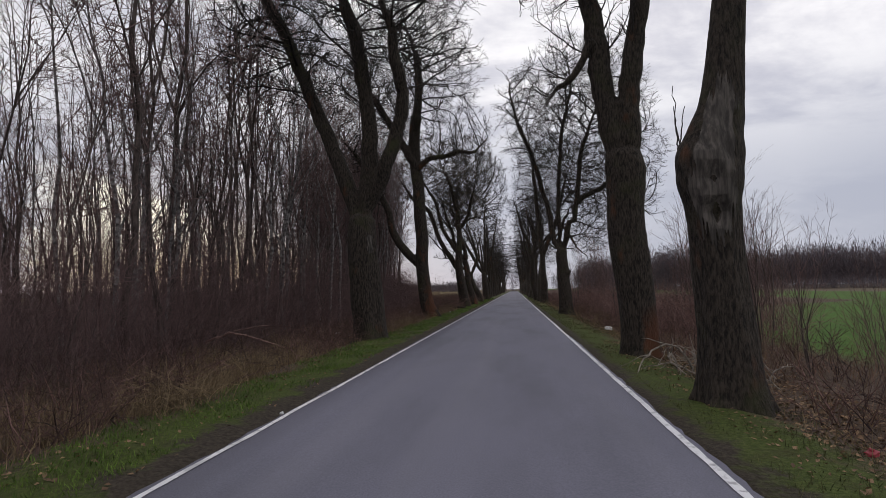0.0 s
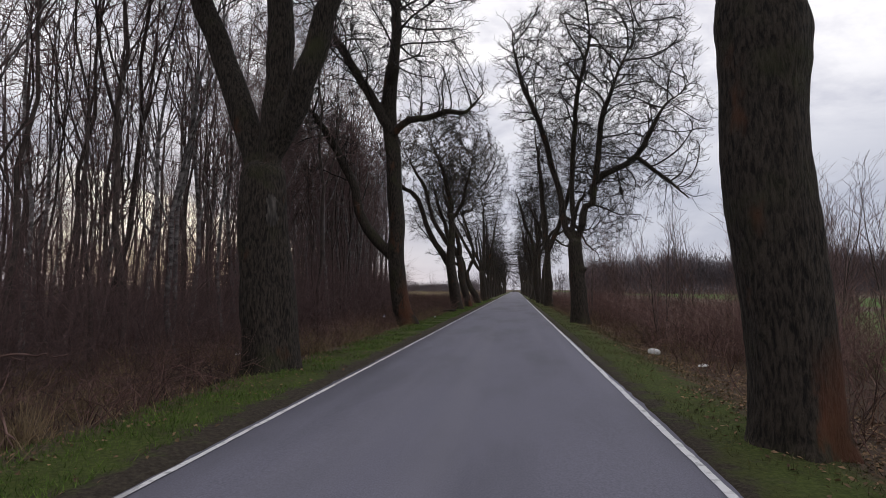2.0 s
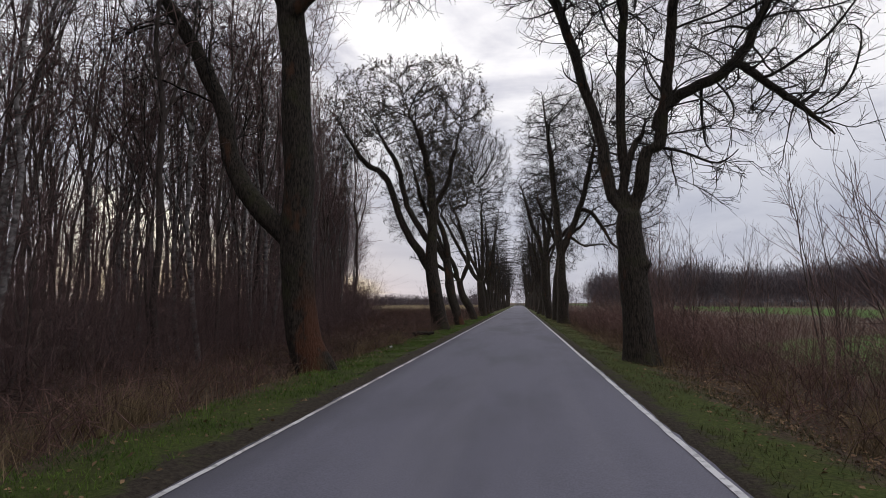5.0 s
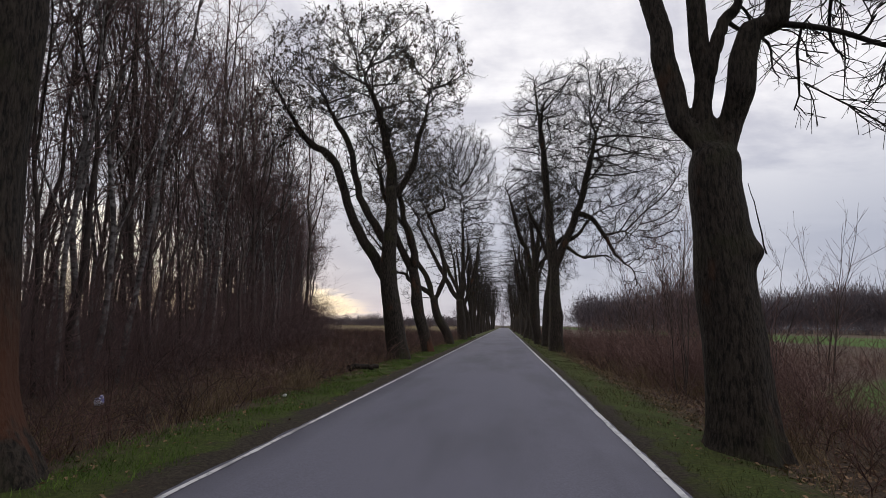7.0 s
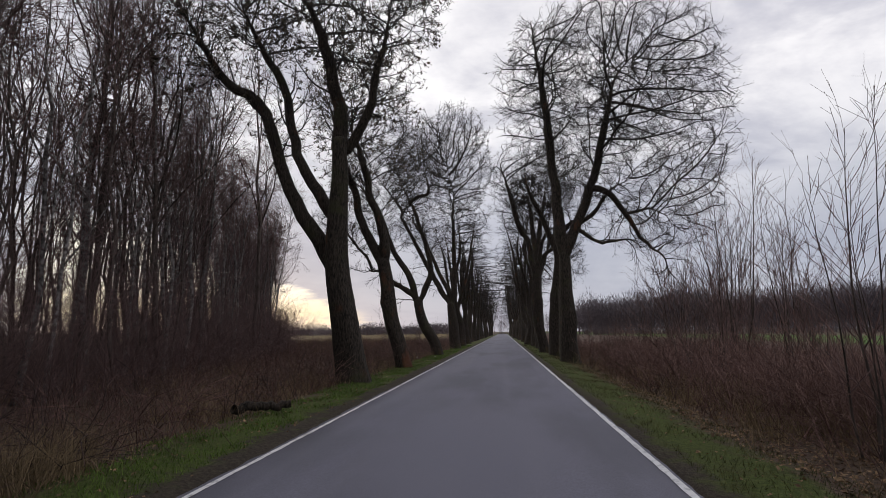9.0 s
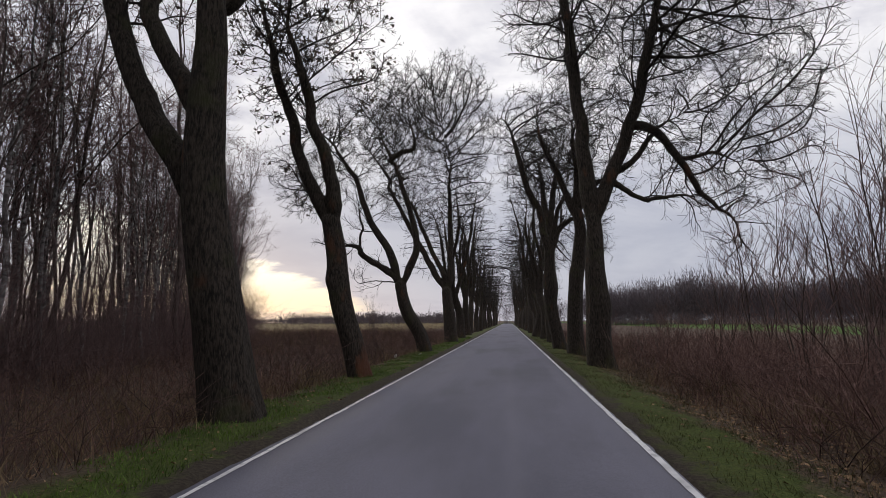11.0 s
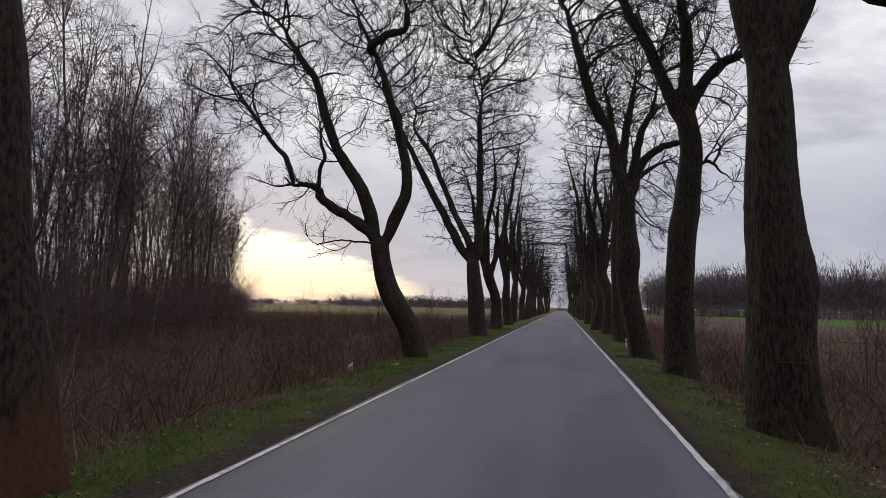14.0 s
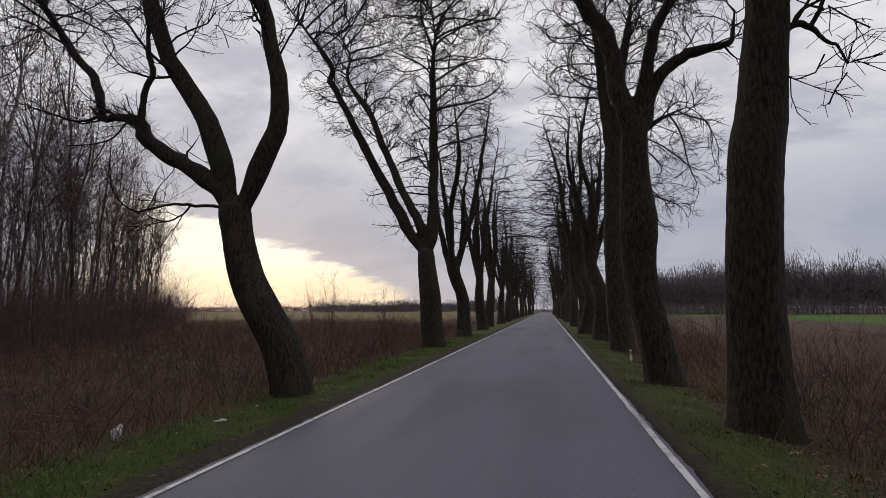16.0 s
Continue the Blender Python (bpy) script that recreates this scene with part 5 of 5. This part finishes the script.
clumps = np.vstack([around(sow, [(-7.6, 16.2), (-6.4, 14.9), (-5.0, 43.0), (-5.2, 43.8), (-5.9, 42.7)], 5, 0.35), scatter(sow, 70, 3, 60, -4.8, -7.5, 1.0), scatter(sow, 60, 3, 30, -4.9, -9.0, 1.0), scatter(sow, 70, 50, 100, -5.0, -16, 1.0), scatter(sow, 45, 10, 95, 3.5, 6.5, 1.0), scatter(sow, 40, 40, 56, 4.2, 6.5, 1.0), scatter(sow, 60, 76, 112, -9, -30, 1.0)])
blades("dry_grass", "arching tussocks of pale dead grass", 9, around(sow, clumps, 150, 0.16), (0.25, 0.7), (0.003, 0.006), DRY)

blades("dry_grass", "ochre dead grass before the wood's far corner", 29, scatter(sow, 15000, 96, 140, -17, -48, 1.0), (0.35, 0.85), (0.006, 0.013), DRY)
thicket("straw_heap", "flattened heap of pale dead stalks beside the verge", 27, around(sow, [(-4.75, 10.5), (-4.85, 10.2), (-4.75, 9.8), (-4.9, 43.2), (-5.0, 42.6)], 90, 0.2), (0.5, 1.0), (0.004, 0.007), DRY, 0.55, 5)
blades("russet_grass", "dead russet grass and stalks over rough ground", 19, np.vstack([scatter(sow, 26000, 52, 106, -4.9, -24, 1.2), scatter(sow, 16000, 84, 135, -6, -45, 1.0), scatter(sow, 3500, 30, 60, -4.9, -9.5, 1.0), scatter(sow, 17000, 54, 106, 3.9, 24, 1.5), clumped(scatter(sow, 6500, 8, 56, 4.2, 7.5, 1.0))]), (0.25, 0.85), (0.003, 0.007), RUSSET)


def leaf_litter(seed, at):
    """Fallen leaves lying flat or curled."""
    rng = np.random.default_rng(seed)
    m = len(at)
    mid = np.stack([at[:, 0], at[:, 1], lie(at[:, 0], at[:, 1]) + 0.012], -1)
    a = rng.uniform(0, 6.28, m)
    s = rng.uniform(0.014, 0.04, m)[:, None]
    u = np.stack([np.cos(a), np.sin(a), rng.normal(size=m) * 0.25], -1) * s
    w = np.stack([-np.sin(a), np.cos(a), rng.normal(size=m) * 0.35], -1) * s * 0.6
    lift = np.array([0, 0, 0.012])
    V = np.stack([mid - u, mid + w + lift, mid + u, mid - w], 1)
    tagged(new("leaf_litter", mesh_of("leaf_litter", V, np.arange(m * 4).reshape(-1, 4), None, LEAF, False)), "brown fallen leaves on the verge", "leaves", kind="stuff")


leaf_litter(12, np.vstack([scatter(sow, 9000, 4, 90, 3.2, 5.6, 0.9), scatter(sow, 16000, 4, 60, 3.2, 5.0, 0.8), scatter(sow, 3500, 4, 90, 2.3, 3.8, 0.7), scatter(sow, 5000, 3, 95, -4.0, -6.0, 1.0), scatter(sow, 2500, 4, 20, 2.4, 5.0, 0.8), scatter(sow, 1500, 3, 95, -3.2, -4.4, 1.0)]))


# ---------------------------------------------------------------- small things
def on_ground(x, y):
    return float(lie(x, y))


def branch_thing(name, label, category, points, r0, r1, seed, twigs=5, mat=None, group=""):
    """A fallen branch with its broken side shoots, at its place."""
    rng = np.random.default_rng(seed)
    at = Vector(points[0])
    ob = tagged(new(name), label, category, group)
    ob.matrix_world = Matrix.Translation(at)
    P = curve_through(np.array(points) - np.array(points[0]), 14)[None]
    P = P + rng.normal(size=P.shape) * 0.022
    R = np.linspace(r0, r1, 14)[None]
    v, q = tubes(P, R, 7)
    part("stem", mesh_of("stem", v, q, mat=mat or DEADWOOD), None, ob)
    if twigs:
        P1, R1 = shoots(rng, P, R, twigs, 0.2, (0.25, 0.8), (30, 70), 5, 0.03, 0.3, r0 * 0.5, 0.004)
        for p, r in zip(P1, R1):
            v, q = tubes(p[None], r[None], 4)
            part("side_branch", mesh_of("side_branch", v, q, mat=mat or DEADWOOD), None, ob)
    return ob


branch_thing("fallen_branch", "long pale fallen branch lying over the bramble", "branch", [(-8.0, 16.6, 0.25), (-7.2, 16.4, 0.5), (-6.2, 16.0, 0.35), (-5.4, 15.6, 0.2), (-4.8, 15.3, 0.0)], 0.03, 0.010, 41, 5, SHRUB)
branch_thing("fallen_branch", "thin dead branch crossing the bramble", "branch", [(-7.9, 17.0, 0.35), (-7.0, 17.1, 0.6), (-6.0, 17.2, 0.62)], 0.026, 0.010, 42, 3, SHRUB)
pile = np.random.default_rng(44)
for k, (x, y, a, L, h, r) in enumerate(((3.4, 13.7, 2.9, 1.2, 0.55, 0.024), (3.6, 14.0, -1.1, 1.2, 0.62, 0.026), (3.8, 13.6, -1.5, 1.0, 0.5, 0.022), (4.1, 14.2, 0.3, 1.3, 0.4, 0.02), (3.2, 14.3, -2.2, 1.0, 0.3, 0.026))):
    z = on_ground(x, y)
    branch_thing("fallen_branch", "bleached arching branch in a brush pile", "branch",
                 [(x, y, z), (x + math.cos(a) * L * 0.3, y + math.sin(a) * L * 0.3, z + h), (x + math.cos(a + 0.2) * L * 0.7, y + math.sin(a + 0.2) * L * 0.7, z + h * 0.75), (x + math.cos(a + 0.5) * L, y + math.sin(a + 0.5) * L, z + 0.03)], r, r * 0.45, 145 + k, 6, None, "brush pile")
for k in range(15):
    x, y = 3.75 + pile.uniform(-0.5, 0.8), 14.0 + pile.uniform(-0.9, 1.1)
    a, L, h = pile.uniform(0, 6.28), pile.uniform(0.5, 1.1), pile.uniform(0.15, 0.5)
    z = on_ground(x, y)
    branch_thing("fallen_branch", "bleached crooked branch in a brush pile", "branch",
                 [(x, y, z), (x + math.cos(a) * L * 0.4, y + math.sin(a) * L * 0.4, z + h), (x + math.cos(a) * L * 0.8, y + math.sin(a) * L * 0.8, z + h * 0.8), (x + math.cos(a + 0.4) * L, y + math.sin(a + 0.4) * L, z + 0.05)], pile.uniform(0.010, 0.020), 0.006, 45 + k, 6, None, "brush pile")
branch_thing("log", "dark old log lying at the verge's edge", "log", [(-4.75, 47.3, 0.10), (-4.35, 47.6, 0.13), (-3.95, 47.9, 0.10)], 0.09, 0.07, 70, 0, BARK)


def lump_mesh(size, seed, rough=0.25, level=3):
    bm = bmesh.new()
    bmesh.ops.create_icosphere(bm, subdivisions=level, radius=1.0)
    for v in bm.verts:
        d = v.co.normalized()
        box = Vector([math.copysign(abs(c) ** 0.6, c) for c in d])
        k = 1 + rough * noise.noise(d * 2.1 + Vector((seed, 3, 0))) + rough * 0.5 * noise.noise(d * 6 + Vector((0, seed, 1)))
        v.co = Vector((box.x * size[0], box.y * size[1], box.z * size[2])) * k
    for f in bm.faces:
        f.smooth = True
    return bm


def ring_mesh(r, h, n=16):
    bm = bmesh.new()
    bmesh.ops.create_cone(bm, cap_ends=True, segments=n, radius1=r, radius2=r * 0.94, depth=h)
    bmesh.ops.bevel(bm, geom=[e for e in bm.edges if not e.is_contiguous or e.calc_face_angle(0) > 1], offset=r * 0.12, segments=2, affect="EDGES")
    return bm


def canister(x, y, turn):
    ob = tagged(new("plastic_canister"), "dented white plastic canister thrown on the verge", "litter")
    ob.matrix_world = pose(x, y, on_ground(x, y) + 0.085, 0, 6, turn)
    part("body", lump_mesh((0.15, 0.09, 0.085), 5, 0.10), PLASTIC, ob)
    neck = part("neck", ring_mesh(0.025, 0.05), PLASTIC, ob)
    neck.matrix_basis = pose(0.165, 0.02, 0.0, 0, 90, 0)
    cap = part("cap", ring_mesh(0.032, 0.03), PLASTIC, neck)
    cap.matrix_basis = pose(0, 0, 0.03)


def scrap(name, label, x, y, z, size, turn, mat, seed, rough=0.35):
    ob = tagged(new(name), label, "litter")
    ob.matrix_world = pose(x, y, on_ground(x, y) + z, 4, -6, turn)
    part("sheet", lump_mesh(size, seed, rough), mat, ob)
    fold = part("fold", lump_mesh((size[0] * 0.5, size[1] * 0.5, size[2] * 1.1), seed + 3, rough), mat, ob)
    fold.matrix_basis = pose(size[0] * 0.35, size[1] * 0.3, size[2] * 0.5, 10, 20, 30)


canister(3.76, 25.72, 20)
scrap("foam_tray", "flat white foam tray among dead stems", 4.25, 23.35, 0.06, (0.11, 0.06, 0.02), 15, PLASTIC, 11, 0.15)
scrap("wrapper", "crumpled red wrapper on fallen leaves", 3.45, 8.8, 0.03, (0.07, 0.05, 0.025), 40, RED, 12)
scrap("paper_scrap", "small white paper scrap on fallen leaves", 3.75, 9.0, 0.02, (0.06, 0.03, 0.012), 70, PLASTIC, 13)
scrap("foil_balloon", "small blue and white foil ball in bramble", -6.88, 39.26, 0.42, (0.07, 0.065, 0.07), 0, BLUE, 14, 0.15)
scrap("plastic_bag", "white plastic bag caught at the scrub's edge", -5.15, 71.1, 0.08, (0.06, 0.05, 0.085), 30, PLASTIC, 15, 0.45)
scrap("paper_scrap", "small white paper scrap on the grass", -4.15, 71.9, 0.03, (0.09, 0.03, 0.012), 10, PLASTIC, 16)
scrap("paper_scrap", "small white paper scrap at the asphalt's edge", -2.94, 9.8, 0.02, (0.024, 0.018, 0.013), 10, PLASTIC, 17)
scrap("paper_scrap", "pale scrap under the broad ash", -6.7, 23.3, 0.3, (0.10, 0.05, 0.02), 10, PLASTIC, 18)
scrap("paper_scrap", "small white scrap on the grass verge", -4.45, 41.5, 0.03, (0.05, 0.04, 0.02), 10, PLASTIC, 19)


def marker_stub(x, y):
    ob = tagged(new("marker_post"), "short weathered post with a red reflector by a trunk", "post")
    ob.matrix_world = pose(x, y, on_ground(x, y) - 0.03)
    bm = bmesh.new()
    bmesh.ops.create_cube(bm, size=1.0, matrix=Matrix.Translation((0, 0, 0.2)) @ Matrix.Diagonal((0.07, 0.05, 0.4, 1)))
    bmesh.ops.bevel(bm, geom=bm.edges[:], offset=0.01, segments=2, affect="EDGES")
    post = part("post", bm, PLASTIC, ob)
    bm = bmesh.new()
    bmesh.ops.create_cube(bm, size=1.0, matrix=Matrix.Translation((0, -0.028, 0.3)) @ Matrix.Diagonal((0.05, 0.01, 0.1, 1)))
    part("reflector", bm, RED, post, "red reflector")


marker_stub(3.0, 82.6)
